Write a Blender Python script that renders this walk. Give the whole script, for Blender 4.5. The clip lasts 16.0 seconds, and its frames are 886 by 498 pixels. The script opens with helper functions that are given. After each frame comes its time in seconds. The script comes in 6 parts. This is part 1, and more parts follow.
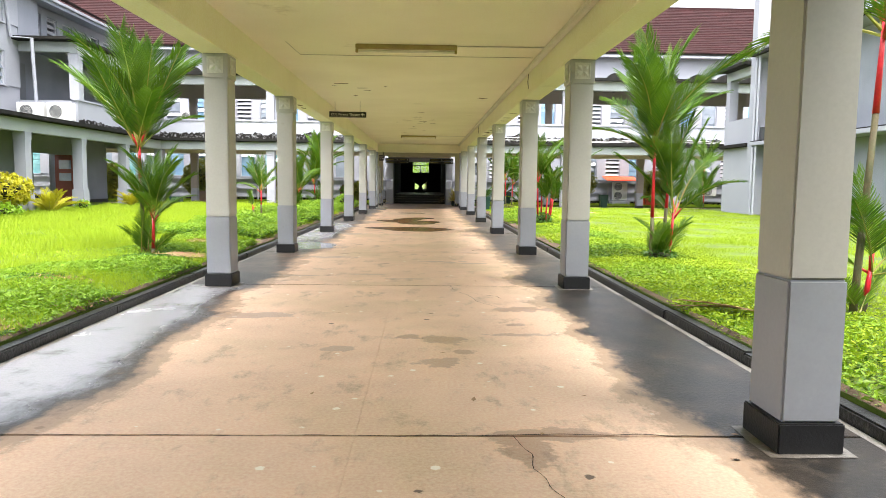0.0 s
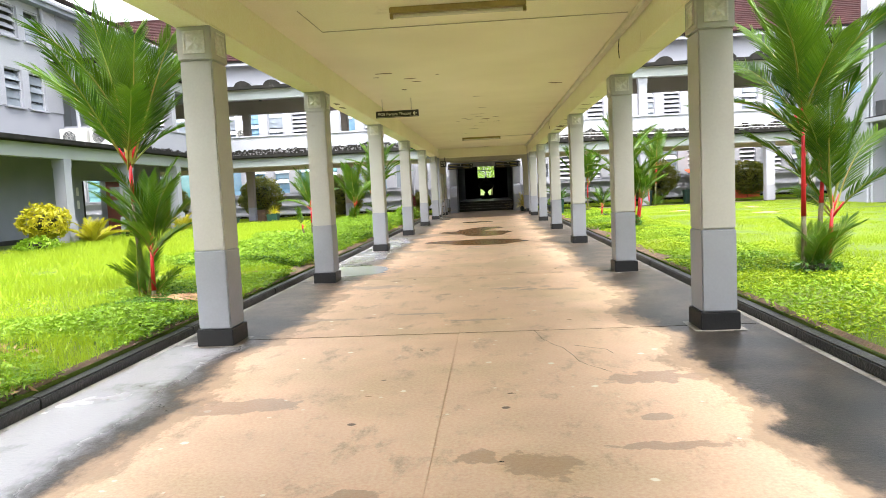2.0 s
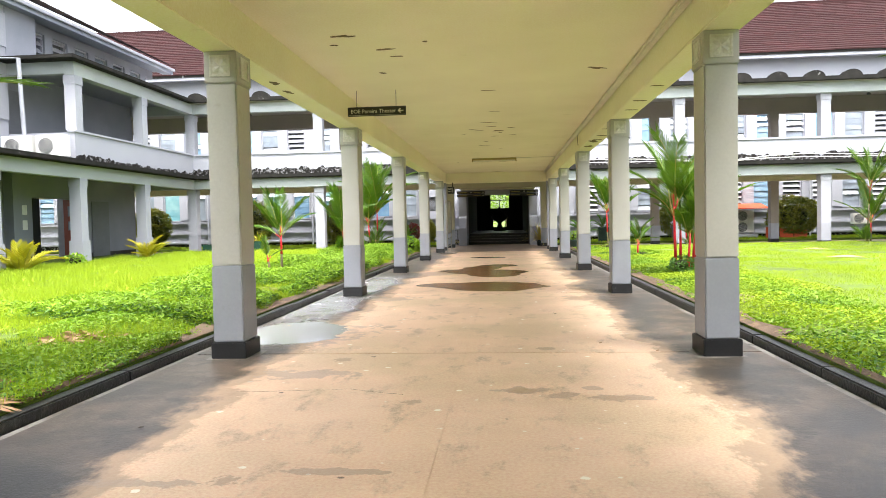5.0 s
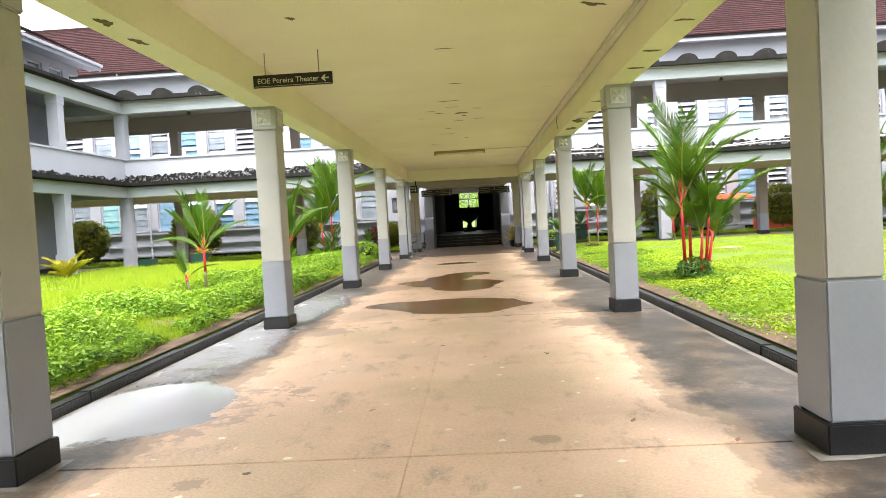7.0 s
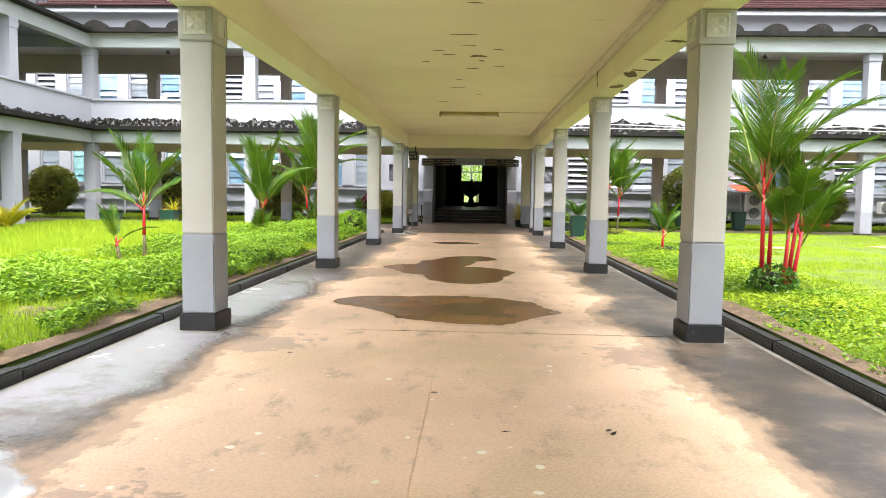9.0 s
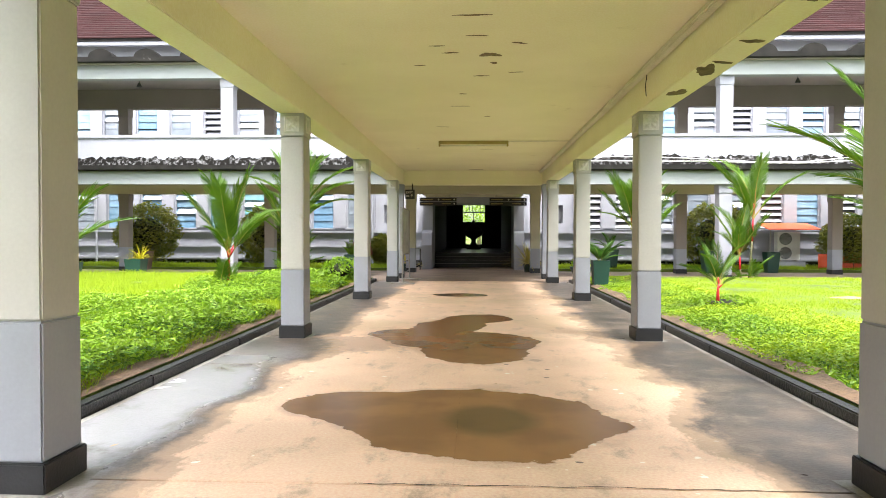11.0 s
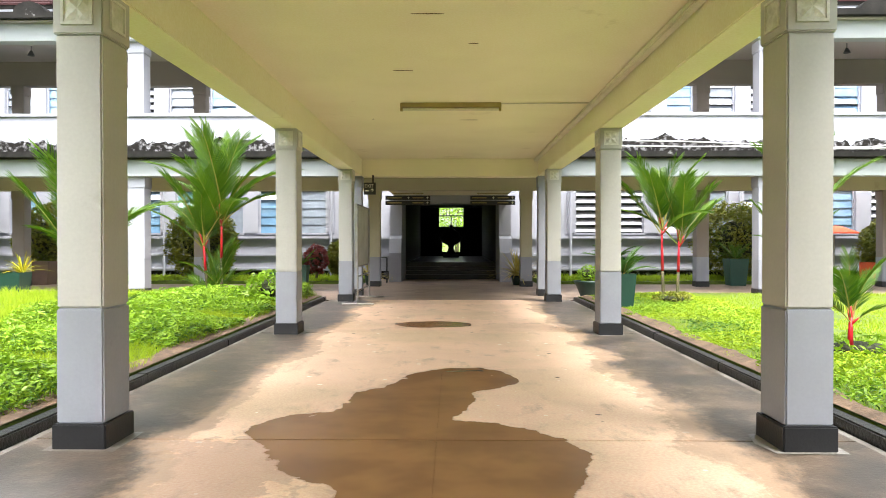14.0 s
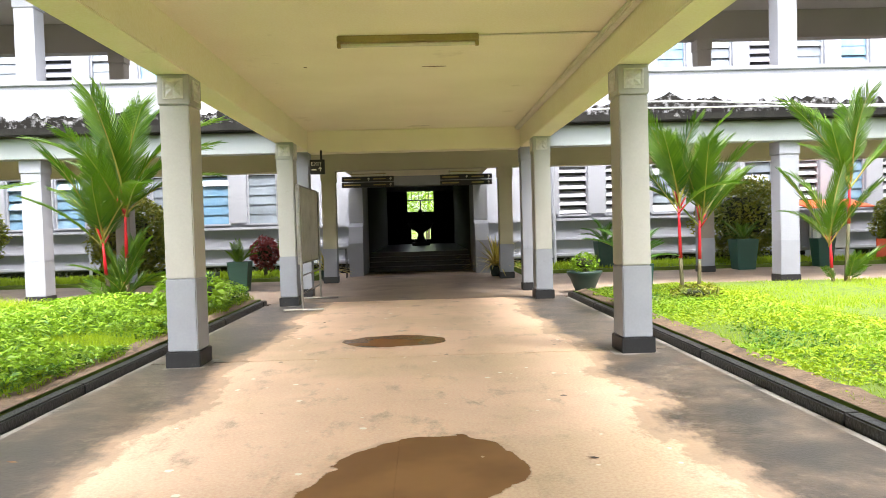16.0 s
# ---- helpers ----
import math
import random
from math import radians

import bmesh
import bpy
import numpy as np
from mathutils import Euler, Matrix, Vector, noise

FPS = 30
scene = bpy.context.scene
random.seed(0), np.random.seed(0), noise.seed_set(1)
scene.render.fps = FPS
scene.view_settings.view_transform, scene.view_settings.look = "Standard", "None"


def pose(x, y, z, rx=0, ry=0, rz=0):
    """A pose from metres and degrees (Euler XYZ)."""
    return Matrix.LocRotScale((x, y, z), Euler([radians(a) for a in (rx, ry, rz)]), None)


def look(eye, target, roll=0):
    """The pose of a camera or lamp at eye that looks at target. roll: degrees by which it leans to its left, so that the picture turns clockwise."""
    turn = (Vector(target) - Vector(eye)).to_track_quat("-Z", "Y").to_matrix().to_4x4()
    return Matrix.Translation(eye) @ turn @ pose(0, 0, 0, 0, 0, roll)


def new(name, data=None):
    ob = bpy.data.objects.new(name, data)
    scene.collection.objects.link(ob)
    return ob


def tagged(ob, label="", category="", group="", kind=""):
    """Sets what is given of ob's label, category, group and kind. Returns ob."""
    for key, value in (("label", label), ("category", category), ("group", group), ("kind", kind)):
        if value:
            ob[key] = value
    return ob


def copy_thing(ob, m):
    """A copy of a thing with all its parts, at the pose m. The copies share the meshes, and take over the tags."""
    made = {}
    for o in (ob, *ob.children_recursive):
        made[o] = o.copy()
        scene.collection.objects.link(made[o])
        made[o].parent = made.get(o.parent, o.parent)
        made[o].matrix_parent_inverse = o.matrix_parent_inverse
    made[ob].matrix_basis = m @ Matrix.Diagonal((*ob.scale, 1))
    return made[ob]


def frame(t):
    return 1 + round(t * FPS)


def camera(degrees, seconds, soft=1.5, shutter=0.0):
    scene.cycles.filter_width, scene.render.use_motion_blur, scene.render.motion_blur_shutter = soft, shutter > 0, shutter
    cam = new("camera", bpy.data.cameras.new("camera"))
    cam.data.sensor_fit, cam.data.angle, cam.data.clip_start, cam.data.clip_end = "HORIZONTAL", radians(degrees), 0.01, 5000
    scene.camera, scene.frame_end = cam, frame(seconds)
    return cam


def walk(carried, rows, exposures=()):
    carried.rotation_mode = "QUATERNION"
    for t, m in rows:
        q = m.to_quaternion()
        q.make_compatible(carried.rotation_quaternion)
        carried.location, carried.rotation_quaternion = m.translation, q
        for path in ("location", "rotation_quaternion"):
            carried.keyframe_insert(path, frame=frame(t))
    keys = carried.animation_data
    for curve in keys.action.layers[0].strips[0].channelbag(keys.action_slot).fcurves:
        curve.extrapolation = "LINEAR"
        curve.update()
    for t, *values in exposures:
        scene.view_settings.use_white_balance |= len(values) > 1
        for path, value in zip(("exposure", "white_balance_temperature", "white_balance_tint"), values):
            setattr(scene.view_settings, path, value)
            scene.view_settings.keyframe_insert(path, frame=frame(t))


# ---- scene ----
cam = camera(63.3, 16.0, soft=0.8)
PATH = [
    (0, (0.335, -0.679, 1.427), (0.388, 1.312, 1.243), 0.7),
    (0.5, (0.279, 0.039, 1.384), (0.266, 2.031, 1.206), -0.8),
    (1, (0.255, 0.76, 1.415), (0.179, 2.746, 1.199), -2.5),
    (1.5, (0.28, 1.447, 1.377), (0.128, 3.427, 1.144), -0.9),
    (2, (0.328, 2.184, 1.418), (0.189, 4.172, 1.255), -2.7),
    (2.5, (0.383, 2.938, 1.425), (0.192, 4.924, 1.296), -0.6),
    (3, (0.409, 3.728, 1.483), (0.262, 5.72, 1.392), -1.6),
    (3.5, (0.403, 4.459, 1.412), (0.291, 6.453, 1.309), -0.1),
    (4, (0.358, 5.17, 1.331), (0.205, 7.159, 1.189), -0.8),
    (4.5, (0.354, 5.985, 1.351), (0.14, 7.972, 1.265), -0.8),
    (5, (0.374, 6.638, 1.335), (0.201, 8.629, 1.259), -1.2),
    (5.2, (0.432, 7.028, 1.32), (0.362, 9.026, 1.274), -2.2),
    (7.3, (0.409, 10.131, 1.368), (0.314, 12.127, 1.275), -3.3),
    (7.5, (0.395, 10.419, 1.337), (0.323, 12.414, 1.217), -2.8),
    (8, (0.334, 11.15, 1.36), (0.163, 13.123, 1.08), -0.5),
    (8.5, (0.286, 11.939, 1.374), (0.203, 13.924, 1.144), -0.9),
    (9, (0.236, 12.759, 1.355), (0.15, 14.751, 1.203), 0.9),
    (11.5, (0.056, 16.577, 1.42), (-0.027, 18.575, 1.387), -0.1),
    (12, (0.04, 17.451, 1.418), (-0.031, 19.45, 1.393), -0.3),
    (12.5, (0.038, 18.248, 1.402), (-0.016, 20.247, 1.387), -0.6),
    (13, (0.095, 19.076, 1.429), (0.085, 21.076, 1.424), -0.2),
    (13.5, (0.073, 19.896, 1.398), (0.071, 21.896, 1.388), -0.1),
    (14, (0.065, 20.715, 1.379), (0.039, 22.715, 1.36), 0.0),
    (14.5, (-0.071, 21.472, 1.396), (-0.144, 23.47, 1.362), -0.1),
    (15, (-0.008, 22.292, 1.395), (-0.038, 24.291, 1.357), -1.7),
    (15.5, (-0.007, 23.011, 1.385), (-0.031, 25.01, 1.331), -2.0),
    (16, (0.156, 23.792, 1.398), (0.207, 25.79, 1.339), -1.6),
]
EXPOSURES = [(0, 2.42), (0.5, 2.52), (2, 2.47), (3, 2.53), (5, 2.5), (7.3, 2.5), (8.5, 2.44), (9.2, 2.47), (11.5, 2.6), (13, 2.6), (15, 2.68), (16, 2.66)]
walk(cam, [(t, look(eye, target, roll)) for t, eye, target, roll in PATH], EXPOSURES)

# ---- light ----
world = bpy.data.worlds.new("world")
scene.world = world
world.use_nodes = True
wn, wl = world.node_tree.nodes, world.node_tree.links
sky = wn.new("ShaderNodeTexSky")
sky.sky_type, sky.sun_disc = "NISHITA", False
sky.sun_elevation, sky.sun_rotation = radians(58), radians(200)
sky.air_density, sky.dust_density, sky.ozone_density = 1.0, 4.0, 0.6
pale = wn.new("ShaderNodeHueSaturation")
pale.inputs["Saturation"].default_value = 0.3
pale.inputs["Value"].default_value = 1.0
wl.new(sky.outputs["Color"], pale.inputs["Color"])
wl.new(pale.outputs["Color"], wn["Background"].inputs["Color"])
wn["Background"].inputs["Strength"].default_value = 0.15
sun_data = bpy.data.lights.new("sun", "SUN")
sun_data.energy, sun_data.angle, sun_data.color = 1.2, radians(25), (1.0, 0.96, 0.9)
sun = new("sun", sun_data)
# a high sun behind thin cloud, behind and to one side of the walker
sun.matrix_world = look((0, 0, 40), (0 - 0.35, 0 + 0.45, 40 - 1.0))

# ---- materials ----


def material(name, colour, rough=0.7, metal=0.0, second=None, scale=3.0, amount=0.5, fine=40.0, fine_amount=0.12,
             bump=0.1, bump_scale=60.0, stain=None, stain_scale=1.2, stain_cut=(0.58, 0.68), spec=0.5, island=0.0, coat=0.0):
    """A painted, cast or grown surface: two colours mixed by large noise, fine grain, stains with a shape of their own, relief."""
    m = bpy.data.materials.new(name)
    m.use_nodes = True
    n, l = m.node_tree.nodes, m.node_tree.links
    b = n["Principled BSDF"]
    co = n.new("ShaderNodeTexCoord")

    def noise_tex(s, detail=4.0, rough_=0.55):
        t = n.new("ShaderNodeTexNoise")
        t.inputs["Scale"].default_value, t.inputs["Detail"].default_value, t.inputs["Roughness"].default_value = s, detail, rough_
        l.new(geo.outputs["Position"], t.inputs["Vector"])
        return t.outputs["Fac"]

    def ramp(v, a, c):
        r = n.new("ShaderNodeMapRange")
        r.inputs["From Min"].default_value, r.inputs["From Max"].default_value = a, c
        l.new(v, r.inputs["Value"])
        return r.outputs["Result"]

    def mix(f, a, c, kind="MIX"):
        x = n.new("ShaderNodeMix")
        x.data_type, x.blend_type = "RGBA", kind
        for sock, val in ((x.inputs[0], f), (x.inputs[6], a), (x.inputs[7], c)):
            if isinstance(val, (float, int)):
                sock.default_value = val
            elif isinstance(val, tuple):
                sock.default_value = (*val, 1)
            else:
                l.new(val, sock)
        return x.outputs[2]

    geo = n.new("ShaderNodeNewGeometry")
    second = second or tuple(c * 0.75 for c in colour)
    f = n.new("ShaderNodeMath")
    f.operation = "MULTIPLY"
    l.new(ramp(noise_tex(scale), 0.35, 0.7), f.inputs[0])
    f.inputs[1].default_value = amount
    c = mix(f.outputs[0], colour, second)
    if island:
        q = n.new("ShaderNodeMath")
        q.operation = "MULTIPLY"
        l.new(geo.outputs["Random Per Island"], q.inputs[0])
        q.inputs[1].default_value = island
        c = mix(q.outputs[0], c, second)
    if fine_amount:
        c = mix(fine_amount, c, ramp(noise_tex(fine, 3), 0.3, 0.7), "OVERLAY")
    if stain:
        c = mix(ramp(noise_tex(stain_scale, 6, 0.65), *stain_cut), c, stain)
    l.new(c, b.inputs["Base Color"])
    b.inputs["Roughness"].default_value, b.inputs["Metallic"].default_value = rough, metal
    b.inputs["Specular IOR Level"].default_value = spec
    b.inputs["Coat Weight"].default_value = coat
    if bump:
        bp = n.new("ShaderNodeBump")
        bp.inputs["Strength"].default_value, bp.inputs["Distance"].default_value = bump, 0.02
        l.new(noise_tex(bump_scale, 5), bp.inputs["Height"])
        l.new(bp.outputs["Normal"], b.inputs["Normal"])
    return m


def leaf_material(name, colour, second, rough=0.4, glow=0.35):
    m = material(name, colour, rough, second=second, scale=1.5, amount=0.6, fine=25, fine_amount=0.1, bump=0, island=0.5, spec=0.4)
    n, l = m.node_tree.nodes, m.node_tree.links
    b = n["Principled BSDF"]
    t = n.new("ShaderNodeBsdfTranslucent")
    src = b.inputs["Base Color"].links[0].from_socket
    l.new(src, t.inputs["Color"])
    x = n.new("ShaderNodeMixShader")
    x.inputs[0].default_value = glow
    l.new(b.outputs[0], x.inputs[1])
    l.new(t.outputs[0], x.inputs[2])
    l.new(x.outputs[0], n["Material Output"].inputs["Surface"])
    return m


M_CREAM = material("cream_ceiling_paint", (0.82, 0.77, 0.57), 0.75, second=(0.72, 0.67, 0.47), scale=0.6, amount=0.7, stain=(0.42, 0.36, 0.2), stain_scale=0.9, stain_cut=(0.66, 0.85), bump=0.08)
M_SHAFT = material("pillar_paint", (0.42, 0.415, 0.385), 0.55, second=(0.36, 0.35, 0.31), scale=1.2, amount=0.5, fine_amount=0.03, stain=(0.3, 0.27, 0.2), stain_scale=2.3, stain_cut=(0.66, 0.85), bump=0.05, bump_scale=9)
M_DADO = material("grey_dado_paint", (0.27, 0.285, 0.32), 0.5, second=(0.22, 0.23, 0.26), scale=2, amount=0.6, fine_amount=0.03, bump=0.05, bump_scale=9, stain=(0.2, 0.2, 0.21), stain_scale=3, stain_cut=(0.66, 0.8))
M_PLINTH = material("dark_plinth_paint", (0.009, 0.0095, 0.011), 0.45, second=(0.018, 0.018, 0.02), scale=4, stain=(0.09, 0.09, 0.085), stain_scale=7, stain_cut=(0.64, 0.75), bump=0.15)
M_WHITE = material("white_wall_paint", (0.31, 0.32, 0.365), 0.75, second=(0.26, 0.27, 0.31), scale=0.5, amount=0.6, stain=(0.36, 0.36, 0.36), stain_scale=0.7, stain_cut=(0.66, 0.9), bump=0.08)
M_MOULD = material("mould_blackened_plaster", (0.33, 0.33, 0.35), 0.85, second=(0.3, 0.3, 0.3), scale=1.5, stain=(0.012, 0.011, 0.01), stain_scale=8, stain_cut=(0.27, 0.5), bump=0.4, bump_scale=20, spec=0.1)
M_BLACKTOP = material("weathered_black_slab_edge", (0.012, 0.012, 0.011), 0.9, second=(0.035, 0.032, 0.03), scale=2.5, stain=(0.3, 0.3, 0.3), stain_scale=3, stain_cut=(0.66, 0.74), bump=0.4, bump_scale=25, spec=0.12)
M_GREYBEAM = material("pale_grey_beam_paint", (0.34, 0.37, 0.38), 0.7, second=(0.28, 0.3, 0.3), scale=0.6, amount=0.6, bump=0.06)
M_KERB = material("wet_black_kerb", (0.018, 0.018, 0.019), 0.4, second=(0.05, 0.047, 0.043), scale=3, stain=(0.12, 0.11, 0.09), stain_scale=5, stain_cut=(0.62, 0.75), bump=0.5, bump_scale=30)
M_ROOF = material("red_clay_roof_tiles", (0.04, 0.0125, 0.0135), 0.85, second=(0.024, 0.009, 0.0095), scale=1.2, amount=0.8, island=0.8, stain=(0.25, 0.2, 0.19), stain_scale=4, stain_cut=(0.74, 0.78), bump=0.2, spec=0.2)
# taupe and olive hold the shade on the gallery's back row in their colour
M_TAUPE = material("taupe_back_row_shade", (0.24, 0.21, 0.185), 0.8, second=(0.18, 0.16, 0.14), scale=0.8, bump=0.06)
M_OLIVE = material("olive_cream_paint_and_beam_shade", (0.47, 0.44, 0.31), 0.75, second=(0.38, 0.35, 0.24), scale=0.8, amount=0.7, stain=(0.25, 0.22, 0.14), stain_scale=1.4, stain_cut=(0.66, 0.85), bump=0.06)
M_ORNAMENT = material("chalky_white_ornament_paint", (0.62, 0.61, 0.56), 0.7, second=(0.5, 0.49, 0.43), scale=9, amount=0.8, bump=0.1)
M_SOIL = material("lawn_soil", (0.1, 0.155, 0.012), 0.95, second=(0.06, 0.085, 0.012), scale=0.7, amount=0.8, stain=(0.2, 0.15, 0.07), stain_scale=0.9, stain_cut=(0.74, 0.8), bump=0.6, bump_scale=20)
M_GRASS = leaf_material("grass", (0.25, 0.38, 0.012), (0.36, 0.46, 0.02), 0.55, 0.4)
M_WEED = leaf_material("broad_weeds", (0.13, 0.26, 0.011), (0.26, 0.41, 0.02), 0.45, 0.3)
M_PALM = leaf_material("palm_leaflets", (0.02, 0.085, 0.005), (0.14, 0.24, 0.012), 0.38, 0.34)
M_WEEDDARK = leaf_material("dark_broad_weeds", (0.04, 0.12, 0.008), (0.09, 0.2, 0.014), 0.5, 0.2)
M_PALMDARK = leaf_material("dark_palm_leaflets", (0.04, 0.13, 0.015), (0.1, 0.2, 0.03), 0.35, 0.3)
M_RED = material("red_crownshaft", (0.6, 0.01, 0.03), 0.4, second=(0.42, 0.02, 0.02), scale=5, amount=0.8, bump=0.03)
M_STEM = material("ringed_palm_stem", (0.07, 0.075, 0.03), 0.7, second=(0.11, 0.07, 0.035), scale=9, amount=0.8, bump=0.4)
M_RACHIS = material("palm_rachis", (0.2, 0.28, 0.04), 0.5, second=(0.3, 0.16, 0.04), scale=2, amount=0.9, bump=0)
M_DRYLEAF = material("dry_frond", (0.42, 0.28, 0.15), 0.8, second=(0.25, 0.11, 0.07), scale=5, amount=0.8, bump=0.1)
M_BUSH = leaf_material("bush_leaves", (0.06, 0.115, 0.01), (0.3, 0.27, 0.03), 0.4, 0.25)
M_YELLOW = leaf_material("yellow_croton_leaves", (0.5, 0.42, 0.02), (0.3, 0.35, 0.02), 0.4, 0.3)
M_SPIDER = leaf_material("striped_leaves", (0.6, 0.48, 0.12), (0.4, 0.36, 0.06), 0.4, 0.3)
M_REDLEAF = leaf_material("dark_red_leaves", (0.16, 0.015, 0.025), (0.25, 0.05, 0.04), 0.4, 0.3)
M_GREENPOT = material("green_plastic_planter", (0.006, 0.045, 0.03), 0.5, second=(0.01, 0.04, 0.028), scale=3, bump=0.03)
M_BROWNPOT = material("brown_clay_pot", (0.16, 0.1, 0.07), 0.7, second=(0.1, 0.07, 0.055), scale=4, bump=0.1)
M_DARKPOT = material("dark_green_bowl", (0.02, 0.045, 0.035), 0.5, scale=4, bump=0.05)
# colour of the bush cores, dark to stand for inner shade
M_CORE = material("bush_core_shade", (0.018, 0.024, 0.007), 0.95, second=(0.03, 0.03, 0.012), scale=9, bump=0.6)
M_EARTH = material("potting_soil", (0.05, 0.035, 0.025), 0.95, scale=8, bump=0.5)
M_STEEL = material("grey_steel", (0.33, 0.32, 0.3), 0.45, metal=0.7, second=(0.2, 0.16, 0.12), scale=6, bump=0.05)
M_BLACK = material("black_sign_panel", (0.012, 0.012, 0.013), 0.35, scale=4, bump=0.02)
M_LETTER = material("sign_lettering", (0.75, 0.72, 0.6), 0.5, scale=6, bump=0)
M_BATTEN = material("aged_lamp_batten", (0.36, 0.29, 0.1), 0.5, second=(0.2, 0.15, 0.06), scale=5, bump=0.05)
M_TUBE = material("unlit_lamp_tube", (0.7, 0.68, 0.55), 0.25, scale=5, bump=0)
M_PIPE = material("white_conduit", (0.66, 0.63, 0.5), 0.5, scale=3, bump=0.03)
M_BOARD = material("weathered_notice_board", (0.5, 0.5, 0.46), 0.4, second=(0.33, 0.33, 0.3), scale=2.5, amount=0.9, stain=(0.18, 0.17, 0.15), stain_scale=2.5, stain_cut=(0.6, 0.75), bump=0.05)
M_ACWHITE = material("air_conditioner_casing", (0.66, 0.66, 0.64), 0.45, second=(0.55, 0.54, 0.5), scale=2, bump=0.02)
M_GRILLE = material("dark_fan_grille", (0.07, 0.075, 0.08), 0.5, scale=5, bump=0.02)
M_ORANGE = material("orange_barrier", (0.75, 0.1, 0.03), 0.5, second=(0.6, 0.08, 0.03), scale=3, bump=0.03)
M_DOORRED = material("red_brown_door", (0.17, 0.035, 0.022), 0.5, second=(0.12, 0.028, 0.02), scale=2, bump=0.05)
M_DOORGREY = material("grey_door_paint", (0.17, 0.18, 0.2), 0.6, scale=2, bump=0.04)
# near-black puts the shade of passage and recesses into the colour
M_DARK = material("near_black_interior_shade", (0.006, 0.0055, 0.005), 0.85, scale=1, bump=0.05)
M_DARKFLOOR = material("passage_floor_shade_in_colour", (0.012, 0.011, 0.0105), 0.3, scale=1, bump=0.03)
M_STONE = material("dark_stone_urn", (0.015, 0.014, 0.014), 0.6, scale=4, bump=0.1)
M_SLAT = material("white_louvre_slats", (0.37, 0.38, 0.425), 0.5, second=(0.31, 0.32, 0.37), scale=1.5, amount=0.7, bump=0.02)
M_BLUEGLASS = material("blue_curtained_louvre_glass", (0.12, 0.23, 0.35), 0.15, second=(0.22, 0.33, 0.43), scale=1.1, amount=0.9, fine_amount=0, bump=0, coat=0.5)
M_GREYGLASS = material("grey_louvre_glass", (0.24, 0.28, 0.33), 0.15, second=(0.14, 0.16, 0.19), scale=1.1, amount=0.9, fine_amount=0, bump=0, coat=0.5)
M_TEALGLASS = material("teal_curtained_louvre_glass", (0.12, 0.3, 0.33), 0.12, second=(0.25, 0.42, 0.45), scale=1.1, amount=0.9, fine_amount=0, bump=0, coat=0.5)
M_BLUEFASCIA = material("blue_grey_fascia", (0.22, 0.25, 0.31), 0.6, second=(0.3, 0.32, 0.37), scale=1.5, bump=0.05)
# darker copy of the wall colour with blue-grey shade put into it
M_GREYWALL = material("wall_shade_in_blue_grey", (0.24, 0.255, 0.30), 0.75, second=(0.18, 0.19, 0.225), scale=0.7, amount=0.7, stain=(0.1, 0.1, 0.11), stain_scale=0.9, stain_cut=(0.68, 0.85), bump=0.06)
M_MORTAR = material("wet_stained_mortar", (0.3, 0.29, 0.27), 0.5, second=(0.12, 0.1, 0.08), scale=1.5, amount=1.0, stain=(0.03, 0.028, 0.025), stain_scale=2.2, stain_cut=(0.58, 0.68), bump=0.3)
M_SOFFIT = material("pinkish_grey_soffit_paint", (0.36, 0.33, 0.31), 0.8, second=(0.3, 0.27, 0.25), scale=0.6, bump=0.04)
M_MUD = material("damp_bare_earth", (0.17, 0.115, 0.075), 0.9, second=(0.07, 0.05, 0.033), scale=3, amount=0.9, stain=(0.2, 0.13, 0.08), stain_scale=5, stain_cut=(0.56, 0.62), bump=0.7, bump_scale=25)
M_FLAKE = material("flaked_bare_concrete", (0.19, 0.135, 0.07), 0.9, second=(0.08, 0.058, 0.035), scale=9, amount=0.9, bump=0.6, bump_scale=30)
M_PAPER = material("paper_notice", (0.7, 0.7, 0.68), 0.7, scale=4, bump=0)
M_WIRE = material("white_cable", (0.65, 0.65, 0.63), 0.5, scale=4, bump=0)
M_CORRFLOOR = material("corridor_concrete", (0.34, 0.25, 0.18), 0.5, second=(0.2, 0.15, 0.115), scale=0.8, amount=0.9, stain=(0.12, 0.1, 0.09), stain_scale=0.7, stain_cut=(0.56, 0.66), bump=0.15)


